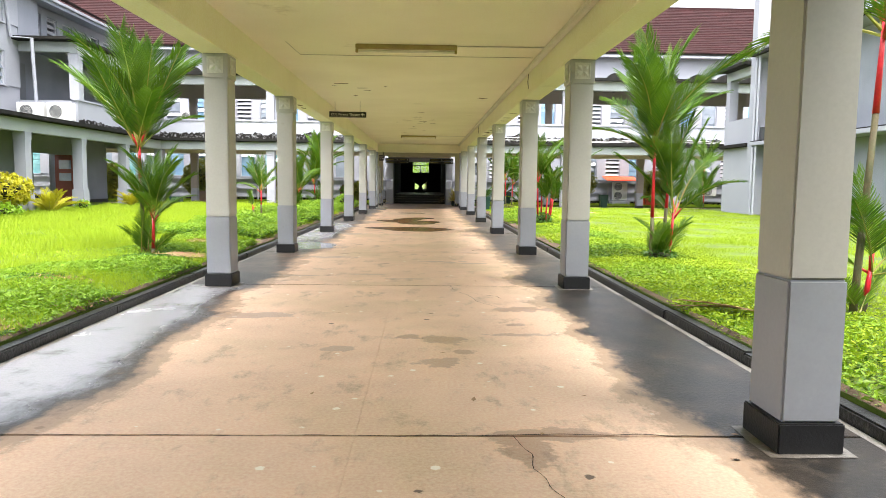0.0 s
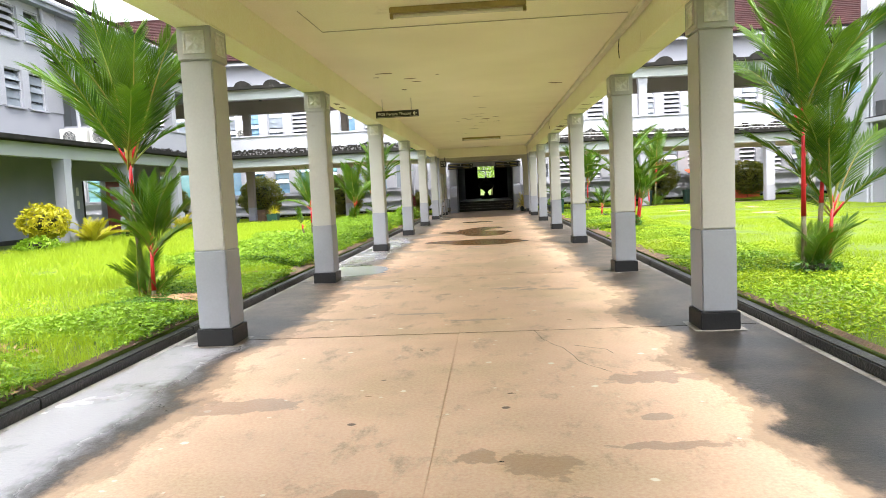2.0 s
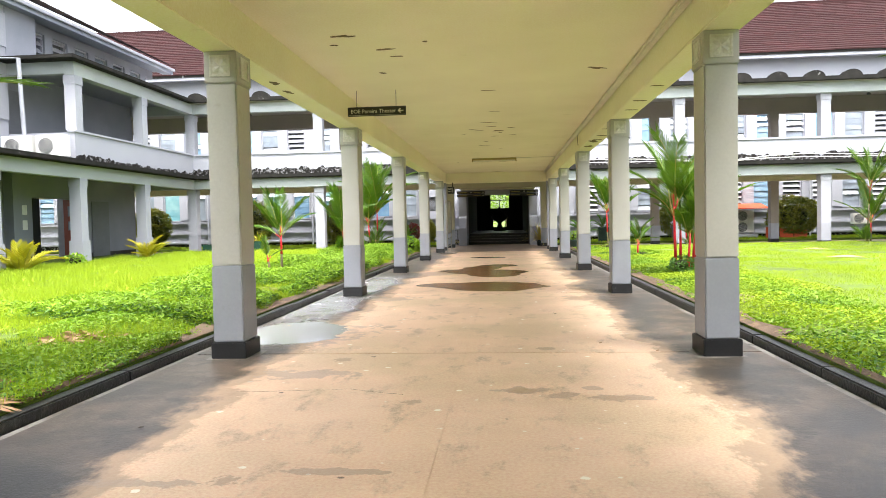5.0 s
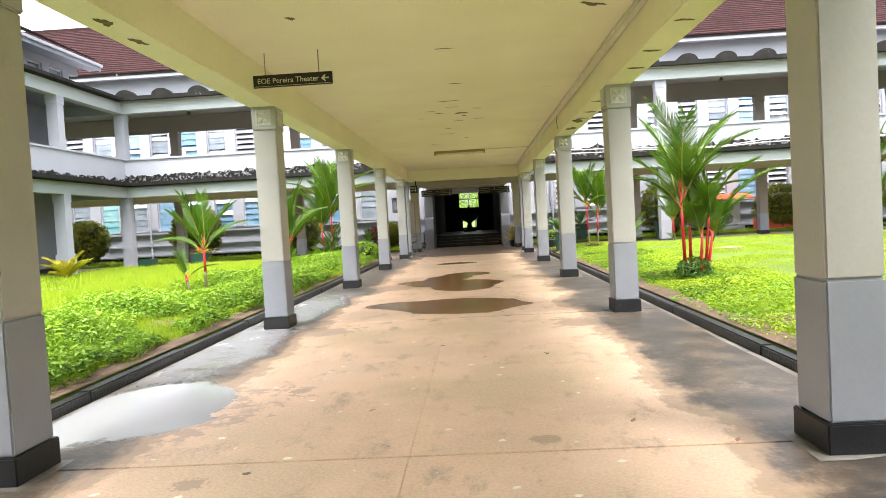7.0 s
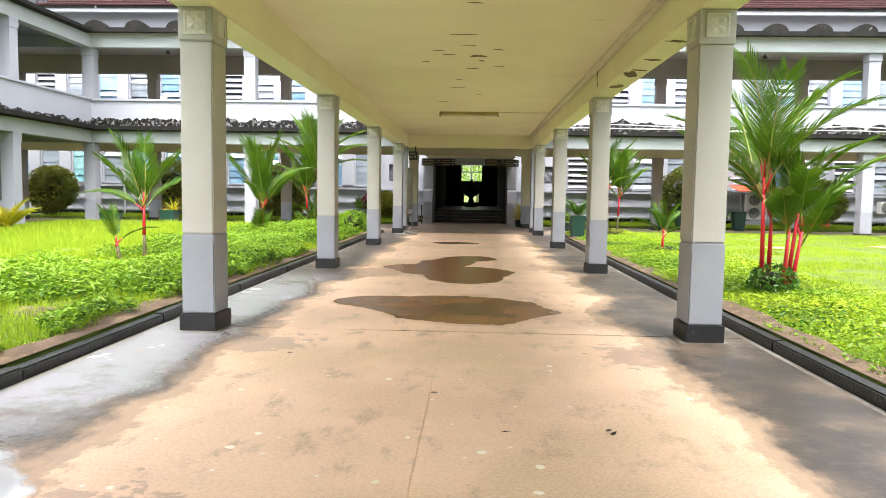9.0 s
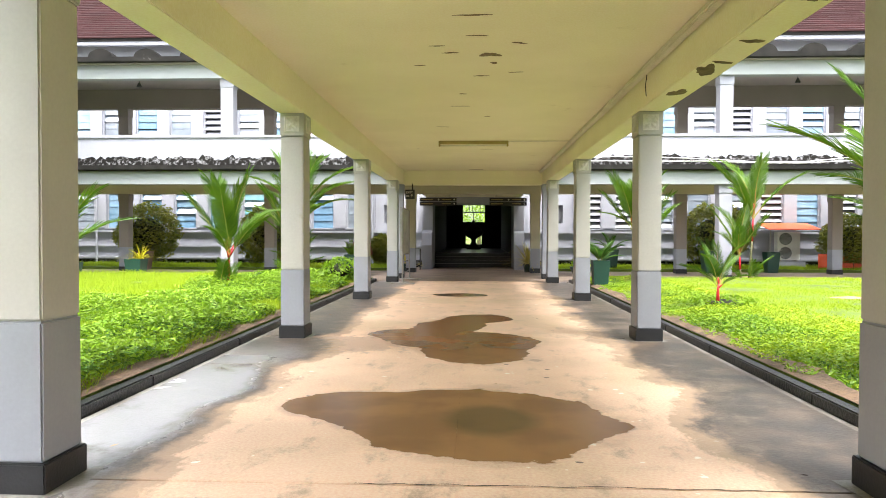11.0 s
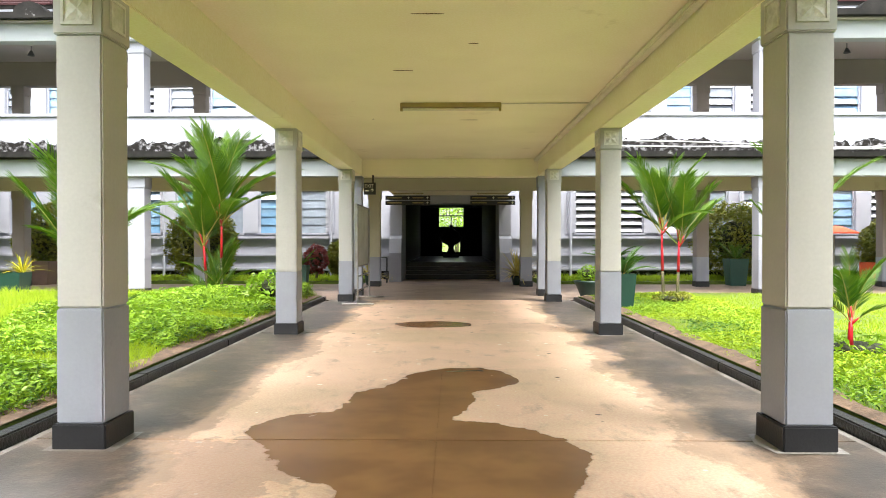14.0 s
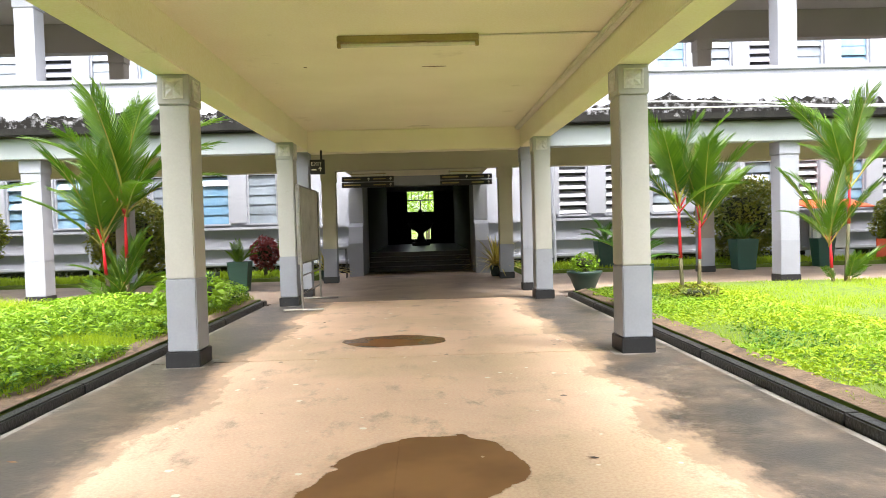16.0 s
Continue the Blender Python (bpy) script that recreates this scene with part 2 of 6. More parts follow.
def floor_material():
    """Worn tan floor coating, soaked and dark along both open edges, with puddles on it."""
    m = bpy.data.materials.new("worn_tan_floor")
    m.use_nodes = True
    n, l = m.node_tree.nodes, m.node_tree.links
    b = n["Principled BSDF"]
    geo = n.new("ShaderNodeNewGeometry")
    sep = n.new("ShaderNodeSeparateXYZ")
    l.new(geo.outputs["Position"], sep.inputs[0])

    def val(v):
        return v if not isinstance(v, (int, float)) else None

    def math(op, a, c=0.0, clamp=False):
        q = n.new("ShaderNodeMath")
        q.operation, q.use_clamp = op, clamp
        for i, v in enumerate((a, c)):
            if val(v) is None:
                q.inputs[i].default_value = v
            else:
                l.new(v, q.inputs[i])
        return q.outputs[0]

    def tex(s, detail=5.0, rough=0.6, stretch=None):
        t = n.new("ShaderNodeTexNoise")
        t.inputs["Scale"].default_value, t.inputs["Detail"].default_value, t.inputs["Roughness"].default_value = s, detail, rough
        if stretch:
            mp = n.new("ShaderNodeMapping")
            mp.inputs["Scale"].default_value = stretch
            l.new(geo.outputs["Position"], mp.inputs["Vector"])
            l.new(mp.outputs[0], t.inputs["Vector"])
        else:
            l.new(geo.outputs["Position"], t.inputs["Vector"])
        return t.outputs["Fac"]

    def step(v, a, c):
        r = n.new("ShaderNodeMapRange")
        r.interpolation_type = "SMOOTHSTEP"
        r.inputs["From Min"].default_value, r.inputs["From Max"].default_value = a, c
        l.new(v, r.inputs["Value"])
        return r.outputs["Result"]

    def mix(f, a, c, kind="MIX"):
        x = n.new("ShaderNodeMix")
        x.data_type, x.blend_type = "RGBA", kind
        for sock, v in ((x.inputs[0], f), (x.inputs[6], a), (x.inputs[7], c)):
            if isinstance(v, (float, int)):
                sock.default_value = v
            elif isinstance(v, tuple):
                sock.default_value = (*v, 1)
            else:
                l.new(v, sock)
        return x.outputs[2]

    x, y = sep.outputs["X"], sep.outputs["Y"]
    ax = math("ABSOLUTE", x)
    low, mid, fine = tex(0.55, 2, 0.45), tex(1.5, 3, 0.5), tex(7, 4)
    # rain blown in between the pillars reaches further into the walkway in the middle of each bay
    wobble = math("ADD", math("MULTIPLY", math("SUBTRACT", low, 0.5), 1.0), math("MULTIPLY", math("SUBTRACT", mid, 0.5), 0.5))
    wob2 = math("MULTIPLY", math("SUBTRACT", tex(9, 8, 0.7, (1.0, 0.55, 1.0)), 0.5), 0.42)
    edge = math("ADD", math("ADD", ax, wobble), wob2)
    fringe = step(edge, 1.7, 1.8)
    wet = step(edge, 1.84, 2.04)
    soaked = step(edge, 1.98, 2.35)
    # water stands along one side only; its pale sky sheen is coloured in below
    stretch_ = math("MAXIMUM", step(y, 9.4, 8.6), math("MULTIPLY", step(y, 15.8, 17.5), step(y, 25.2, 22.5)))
    sheen_film = math("MULTIPLY", math("MULTIPLY", soaked, step(x, 0.5, -0.5)), stretch_)

    def pool(px, py, rx, ry, soft=0.05, ragged=0.28, torn=0.16):
        dx = math("DIVIDE", math("SUBTRACT", x, px), rx)
        dy = math("DIVIDE", math("SUBTRACT", y, py), ry)
        d = math("SQRT", math("ADD", math("MULTIPLY", dx, dx), math("MULTIPLY", dy, dy)))
        d = math("ADD", d, math("MULTIPLY", math("SUBTRACT", mid, 0.5), ragged * 2))
        d = math("ADD", d, math("MULTIPLY", math("SUBTRACT", fine, 0.5), torn))
        return step(d, 1.0 + soft, 1.0 - soft)

    # standing water gathers in shallow hollows that run into one another
    water = 0.0
    for px, py, rx, ry in POOLS:
        dx = math("DIVIDE", math("SUBTRACT", x, px), rx)
        dy = math("DIVIDE", math("SUBTRACT", y, py), ry)
        d2 = math("ADD", math("MULTIPLY", dx, dx), math("MULTIPLY", dy, dy))
        hollow = math("DIVIDE", 1.0, math("ADD", 1.0, math("MULTIPLY", d2, d2)))
        water = hollow if val(water) is None else math("ADD", water, hollow)
    water = math("ADD", water, math("MULTIPLY", math("SUBTRACT", mid, 0.5), 0.75))
    water = math("ADD", water, math("MULTIPLY", math("SUBTRACT", fine, 0.5), 0.16))
    pools = step(water, 0.43, 0.465)
    rim = math("MULTIPLY", step(water, 0.28, 0.41), step(tex(1.9, 4), 0.4, 0.6))
    clear = 0.0
    for px, py, rx, ry in CLEAR_POOLS:
        p = pool(px, py, rx, ry, 0.05, 0.45, 0.3)
        clear = p if val(clear) is None else math("MAXIMUM", clear, p)
    damp = 0.0
    for px, py, rx, ry in DAMP_SPOTS:
        p = pool(px, py, rx, ry, 0.12, 1.0, 2.6)
        damp = p if val(damp) is None else math("MAXIMUM", damp, p)
    dry = mix(step(tex(0.9, 5), 0.35, 0.7), (0.81, 0.572, 0.41), (0.71, 0.496, 0.35))
    dry = mix(step(tex(3.2, 6, 0.7, (1.0, 0.5, 1.0)), 0.52, 0.72), dry, (0.47, 0.335, 0.23))
    dry = mix(math("MULTIPLY", step(tex(0.5, 4), 0.45, 0.65), 0.6), dry, (0.6, 0.45, 0.28))
    dry = mix(math("MULTIPLY", step(tex(2.2, 8, 0.75), 0.56, 0.7), 0.22), dry, (0.33, 0.22, 0.15))
    dry = mix(0.16, dry, step(tex(45, 5, 0.7), 0.3, 0.7), "OVERLAY")

    def specks(scale, size, share):
        """Small round marks, one in some of the cells of a grid."""
        v = n.new("ShaderNodeTexVoronoi")
        v.inputs["Scale"].default_value = scale
        l.new(geo.outputs["Position"], v.inputs["Vector"])
        hue = n.new("ShaderNodeSeparateColor")
        l.new(v.outputs["Color"], hue.inputs[0])
        d = math("ADD", v.outputs["Distance"], math("MULTIPLY", math("SUBTRACT", tex(22, 3), 0.5), size * 1.6))
        return math("MULTIPLY", step(d, size, size * 0.7), step(hue.outputs[0], 1 - share, 1 - share + 0.02))

    dry = mix(math("MULTIPLY", specks(3.3, 0.1, 0.7), 0.95), dry, (0.9, 0.84, 0.74))
    dry = mix(math("MULTIPLY", specks(6.1, 0.1, 0.3), 0.85), dry, (0.86, 0.78, 0.68))
    dry = mix(math("MULTIPLY", specks(2.3, 0.07, 0.4), 0.9), dry, (0.1, 0.065, 0.045))
    dry = mix(math("MULTIPLY", specks(1.1, 0.12, 0.4), 0.55), dry, (0.3, 0.19, 0.13))
    c = mix(math("MULTIPLY", damp, 0.5), dry, (0.24, 0.135, 0.085))
    c = mix(math("MULTIPLY", rim, 0.35), c, (0.3, 0.17, 0.1))
    drying = step(y, 8.5, 14.0)
    wetcol = mix(step(tex(2.4, 5), 0.4, 0.65), mix(drying, (0.05, 0.04, 0.032), (0.15, 0.113, 0.084)), mix(drying, (0.024, 0.022, 0.02), (0.07, 0.058, 0.047)))
    wetcol = mix(math("MULTIPLY", step(tex(4.0, 9, 0.8), 0.5, 0.62), 0.75), wetcol, mix(drying, (0.08, 0.065, 0.052), (0.23, 0.18, 0.138)))
    c = mix(math("MULTIPLY", fringe, 0.75), c, (0.36, 0.25, 0.165))
    c = mix(wet, c, wetcol)
    c = mix(math("MULTIPLY", soaked, step(tex(1.1, 5), 0.35, 0.65)), c, mix(drying, (0.018, 0.0175, 0.0165), (0.06, 0.053, 0.046)))
    # lavender base colour stands for sky sheen on the standing water
    c = mix(math("MULTIPLY", sheen_film, step(tex(1.1, 7, 0.7), 0.25, 0.5)), c, (0.4, 0.396, 0.425))
    c = mix(pools, c, mix(step(mid, 0.4, 0.65), (0.27, 0.14, 0.06), (0.2, 0.1, 0.045)))
    c = mix(math("MULTIPLY", pool(0.2, 21.25, 0.36, 0.42, 0.3), 0.7), c, (0.07, 0.055, 0.025))
    # whitish base colour adds the reflected sky to the clear pool
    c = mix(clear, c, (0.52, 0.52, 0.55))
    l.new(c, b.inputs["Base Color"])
    r = mix(wet, (0.55, 0.55, 0.55), (0.34, 0.34, 0.34))
    r = mix(math("MULTIPLY", sheen_film, step(tex(1.3, 4), 0.25, 0.5)), r, (0.17, 0.17, 0.17))
    r = mix(math("MAXIMUM", pools, math("MULTIPLY", damp, 0.5)), r, (0.22, 0.22, 0.22))
    sp = mix(wet, (0.5, 0.5, 0.5), (0.22, 0.22, 0.22))
    sp = mix(sheen_film, sp, (1.0, 1.0, 1.0))
    sp = mix(pools, sp, (0.14, 0.14, 0.14))
    sp = mix(clear, sp, (1.0, 1.0, 1.0))
    l.new(sp, b.inputs["Specular IOR Level"])
    r = mix(clear, r, (0.04, 0.04, 0.04))
    l.new(r, b.inputs["Roughness"])
    bp = n.new("ShaderNodeBump")
    bp.inputs["Distance"].default_value = 0.01
    l.new(math("MULTIPLY", math("SUBTRACT", 1.0, math("MAXIMUM", pools, clear)), 0.25), bp.inputs["Strength"])
    l.new(tex(35, 5), bp.inputs["Height"])
    l.new(bp.outputs["Normal"], b.inputs["Normal"])
    return m


POOLS = [(0.2, 21.2, 0.92, 1.0), (-0.85, 21.7, 0.6, 0.4), (0.2, 28.0, 0.48, 0.52), (-0.3, 26.95, 0.5, 0.62), (-0.05, 25.5, 0.9, 0.62), (-0.95, 26.0, 0.4, 0.4), (0.1, 24.35, 0.58, 0.7), (-0.25, 32.75, 0.58, 0.42), (0.6, 38.95, 1.5, 0.4)]
CLEAR_POOLS = [(-2.32, 15.3, 0.74, 0.86)]
DAMP_SPOTS = [(0.55, 5.75, 0.2, 0.19), (0.2, 5.9, 0.1, 0.1), (0.46, 4.96, 0.17, 0.15), (-0.4, 5.39, 0.13, 0.08), (1.2, 6.0, 0.32, 0.06), (1.28, 6.48, 0.09, 0.06), (1.1, 3.3, 0.42, 0.1), (0.93, 3.02, 0.15, 0.2), (0.2, 9.9, 0.3, 0.05), (-0.5, 10.4, 0.35, 0.05), (0.48, 12.26, 0.22, 0.1), (0.8, 12.1, 0.13, 0.09), (1.25, 12.02, 0.22, 0.09), (1.05, 12.32, 0.07, 0.07), (-1.6, 10.2, 0.42, 0.07), (-2.3, 15.3, 0.86, 0.96), (1.75, 18.95, 0.4, 0.42), (-1.6, 19.1, 0.36, 0.32), (-1.5, 6.9, 0.5, 0.14), (1.45, 7.4, 0.35, 0.16), (-1.35, 25.0, 0.6, 0.7), (-1.4, 12.9, 0.4, 0.2)]
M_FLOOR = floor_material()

# ---- building helpers ----


def box(bm, x0, x1, y0, y1, z0, z1, bevel=0.0):
    v = [bm.verts.new((x, y, z)) for z in (z0, z1) for y in (y0, y1) for x in (x0, x1)]
    for f in ((0, 2, 3, 1), (4, 5, 7, 6), (0, 1, 5, 4), (1, 3, 7, 5), (3, 2, 6, 7), (2, 0, 4, 6)):
        bm.faces.new([v[i] for i in f])
    if bevel:
        es = {e for q in v for e in q.link_edges}
        bmesh.ops.bevel(bm, geom=list(es), offset=bevel, segments=2, affect="EDGES")
    return bm


def B(*a, bevel=0.0):
    return box(bmesh.new(), *a, bevel=bevel)


def tube(bm, pts, r, sides=8, r1=None):
    """A round bar along points; r to r1 from start to end."""
    r1 = r if r1 is None else r1
    rings = []
    pts = [Vector(p) for p in pts]
    for i, p in enumerate(pts):
        d = (pts[min(i + 1, len(pts) - 1)] - pts[max(i - 1, 0)]).normalized()
        a = d.cross(Vector((0, 0, 1)) if abs(d.z) < 0.9 else Vector((1, 0, 0))).normalized()
        c = d.cross(a)
        rr = r + (r1 - r) * i / max(len(pts) - 1, 1)
        rings.append([bm.verts.new(p + rr * (a * math.cos(6.2832 * k / sides) + c * math.sin(6.2832 * k / sides))) for k in range(sides)])
    for q, w in zip(rings, rings[1:]):
        for k in range(sides):
            bm.faces.new((q[k], q[(k + 1) % sides], w[(k + 1) % sides], w[k]))
    bm.faces.new(rings[0][::-1])
    bm.faces.new(rings[-1])
    return bm


def lathe(bm, profile, cx=0.0, cy=0.0, sides=20):
    rings = [[bm.verts.new((cx + r * math.cos(6.2832 * k / sides), cy + r * math.sin(6.2832 * k / sides), z)) for k in range(sides)] for r, z in profile]
    for q, w in zip(rings, rings[1:]):
        for k in range(sides):
            bm.faces.new((q[k], q[(k + 1) % sides], w[(k + 1) % sides], w[k]))
    bm.faces.new(rings[0][::-1])
    bm.faces.new(rings[-1])
    return bm


def mesh_of(bm, name, mat, smooth=False):
    bmesh.ops.recalc_face_normals(bm, faces=bm.faces[:]) if len(bm.faces) < 20000 else None
    me = bpy.data.meshes.new(name)
    bm.to_mesh(me)
    bm.free()
    me.materials.append(mat)
    if smooth:
        for p in me.polygons:
            p.use_smooth = True
    return me


def part(name, bm, mat, parent, label="", smooth=False):
    """One mesh object under a thing or part."""
    ob = new(name, bm if isinstance(bm, bpy.types.Mesh) else mesh_of(bm, name, mat, smooth))
    ob.parent = parent
    return tagged(ob, label)


def thing(name, label, category, group="", kind="", at=(0, 0, 0), turn=0.0):
    ob = new(name)
    ob.empty_display_size = 0.2
    ob.matrix_basis = pose(*at, 0, 0, turn)
    return tagged(ob, label, category, group, kind)


def solid(name, bm, mat, label, category, group="", kind="", smooth=False):
    return tagged(new(name, mesh_of(bm, name, mat, smooth)), label, category, group, kind)


def raw_mesh(name, verts, faces, mat):
    """A mesh from big arrays of triangles or quads."""
    me = bpy.data.meshes.new(name)
    me.from_pydata(verts if isinstance(verts, list) else verts.tolist(), [], faces if isinstance(faces, list) else faces.tolist())
    me.materials.append(mat)
    return me


# ---- plan ----
# pillar rows: front faces of the plinths; the second bay is shorter than the others
ROWS_Y = [-8.89, -2.95, 2.99, 8.93, 13.59, 19.5, 25.43, 31.36, 37.29]
FRONT_Y, BACK_Y, WALL_Y = 39.25, 43.0, 47.6      # cross gallery: front and back column rows; the building's wall
LAWN_Z = 0.095
CEIL, BEAM = 3.5, 3.07


def on_walk(x, y):
    return abs(x) < 3.02 and y < 48.0 or 37.75 < y < 44.4 or abs(x) > 14.9 and y > 22 and y < 44.4 and x < 0


def lawn_height(x, y):
    if abs(x) < 3.05 and y < 48.2 or 37.85 < y < 44.3:
        return -0.12
    rise = 0.08 * min(max((abs(x) - 3.0) / 1.2, 0), 1) if y < 37.8 else 0.0
    return LAWN_Z + rise + 0.03 * noise.noise(Vector((x * 0.6, y * 0.6, 0)))


def build_ground():
    xs = [-900, -300, -120, -60, -40, -30] + [i * 0.5 for i in range(-50, 51)] + [30, 40, 60, 120, 300, 900]
    xs = sorted([x for x in xs if abs(abs(x) - 3.0) > 0.1] + [-3.055, -3.045, 3.045, 3.055])
    ys = [-900, -300, -100, -40, -20, -12] + [i * 0.5 for i in range(-16, 100)] + [55, 60, 70, 100, 150, 300, 900]
    ys = sorted([y for y in ys if min(abs(y - 37.85), abs(y - 44.3)) > 0.05] + [37.845, 37.855, 44.295, 44.305])
    verts = [(x, y, lawn_height(x, y)) for y in ys for x in xs]
    w = len(xs)
    faces = [(j * w + i, j * w + i + 1, (j + 1) * w + i + 1, (j + 1) * w + i) for j in range(len(ys) - 1) for i in range(w - 1)]
    ob = new("ground", raw_mesh("ground", verts, faces, M_SOIL))
    return tagged(ob, "bright green lawn with bare earthy patches", "ground", kind="structure")


build_ground()

# ---- walkway floor: cast slabs with open joints ----
floor = thing("floor", "tan coated concrete walkway floor, wet along its edges, with puddles", "floor", kind="structure")
part("bed", B(-2.96, 2.96, -26, 48.2, -0.2, -0.03), M_KERB, floor)
joints = [-26, -20.5, -14.55, -8.6] + [y + 0.28 for y in ROWS_Y[1:8]] + [37.9, 44.3, 47.5]
for y0, y1 in zip(joints, joints[1:]):
    for x0, x1 in ((-2.86, -0.0442), (-0.0438, 2.86)):
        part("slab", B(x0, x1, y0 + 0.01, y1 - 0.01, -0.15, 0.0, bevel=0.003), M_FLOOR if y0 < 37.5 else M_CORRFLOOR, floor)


def kerb_run(x0, x1, y0, y1, along_y=True):
    k = thing("kerb", "low black moss-stained concrete kerb, wet and chipped, along the lawn", "kerb", "kerbs along the walkway", "structure")
    a, e = (y0, y1) if along_y else (x0, x1)
    pos = a
    while pos < e - 0.05:
        step = min(random.uniform(1.6, 3.2), e - pos)
        dz, dx = random.uniform(-0.007, 0.007), random.uniform(-0.008, 0.008)
        if along_y:
            bm = B(x0 + dx, x1 + dx, pos + 0.001, pos + step - 0.001, -0.1, 0.085 + dz, bevel=0.014)
        else:
            bm = B(pos + 0.001, pos + step - 0.001, y0 + dx, y1 + dx, -0.1, 0.085 + dz, bevel=0.014)
        part("kerbstone", bm, M_KERB, k)
        pos += step
    return k


for s in (-1, 1):
    kerb_run(min(s * 2.94, s * 3.06), max(s * 2.94, s * 3.06), -26, 37.8)
    kerb_run(min(s * 3.09, s * 16), max(s * 3.09, s * 16), 37.72, 37.84, False)
    # bare earth between kerb and grass
    bm = bmesh.new()
    prev = None
    for i in range(230):
        y = -4.6 + i * 0.184
        w_ = 0.1 + 0.14 * noise.noise(Vector((s * 9, y * 0.9, 0))) + 0.06 * noise.noise(Vector((s * 5, y * 4, 2))) + (0.08 if y > 14 else -0.09)
        cur = (bm.verts.new((s * 3.055, y, LAWN_Z + 0.018)), bm.verts.new((s * (3.07 + max(w_, 0.02)), y, LAWN_Z + 0.05 + 0.067 * max(w_, 0.02))))
        if prev:
            bm.faces.new((prev[0], cur[0], cur[1], prev[1]))
        prev = cur
    solid("soil_edge", bm, M_MUD, "strip of bare damp earth between kerb and grass", "earth", "soil strips", "structure", True)
    # pale mortar fillet between slab and kerb
    solid("mortar_strip", B(min(s * 2.865, s * 2.925), max(s * 2.865, s * 2.925), -8.6, 37.6, -0.1, -0.004), M_MORTAR,
          "pale wet mortar strip between floor and kerb", "trim", kind="structure")



def crack(points, width, label="thin crack in the floor coating"):
    """A narrow dark ribbon on the floor with a wavering width."""
    bm = bmesh.new()
    prev = None
    for (x0, y0), (x1, y1) in zip(points, points[1:]):
        n_ = max(int(math.hypot(x1 - x0, y1 - y0) / 0.04), 2)
        for i in range(n_):
            u = i / n_
            x, y = x0 + (x1 - x0) * u, y0 + (y1 - y0) * u
            d = Vector((y0 - y1, x1 - x0, 0)).normalized()
            p = Vector((x, y, 0.0015)) + d * 0.02 * noise.noise(Vector((x * 6, y * 6, 1)))
            w_ = d * width * (0.35 + 0.65 * abs(noise.noise(Vector((x * 11, y * 11, 4)))) * 2)
            cur = (bm.verts.new(p - w_), bm.verts.new(p + w_))
            if prev:
                bm.faces.new((prev[0], cur[0], cur[1], prev[1]))
            prev = cur
    solid("crack", bm, M_EARTH, label, "crack", "floor cracks", "structure")


crack([(-2.3, 3.265), (0.4, 3.27), (1.1, 3.3), (2.2, 3.28)], 0.007)
crack([(0.85, 3.28), (0.92, 3.0), (0.9, 2.8), (1.0, 2.4)], 0.0035)
crack([(0.7, 9.2), (0.74, 8.8), (0.9, 8.4), (0.98, 7.9), (1.2, 7.5)], 0.0035)
crack([(-2.2, 9.2), (-1.0, 9.22), (0.6, 9.21), (2.2, 9.2)], 0.008)
crack([(1.0, 8.5), (1.25, 8.3), (1.3, 8.1)], 0.005)
crack([(-0.6, 19.79), (0.9, 19.8), (2.2, 19.78)], 0.006)
crack([(-1.8, 12.2), (-0.9, 12.3), (-0.4, 12.1)], 0.004)

# ---- walkway roof ----
# roof runs on unseen to y=-26 to shade the first pillars' faces
solid("ceiling", B(-2.72, 2.72, -26, 39.3, CEIL, CEIL + 0.14), M_CREAM, "cream painted concrete ceiling with stains and flaked patches", "ceiling", kind="structure")
for s in (-1, 1):
    solid("side_beam", B(min(s * 2.24, s * 2.60), max(s * 2.24, s * 2.60), -26, 39.05, BEAM, CEIL + 0.02, bevel=0.012), M_CREAM,
          "long cream painted edge beam of the walkway roof", "beam", "edge beams", "structure")
    solid("roof_edge", B(min(s * 2.604, s * 2.95), max(s * 2.604, s * 2.95), -26, 39.0, CEIL + 0.0, CEIL + 0.16, bevel=0.01), M_GREYBEAM,
          "projecting concrete edge of the walkway roof", "roof", kind="structure")


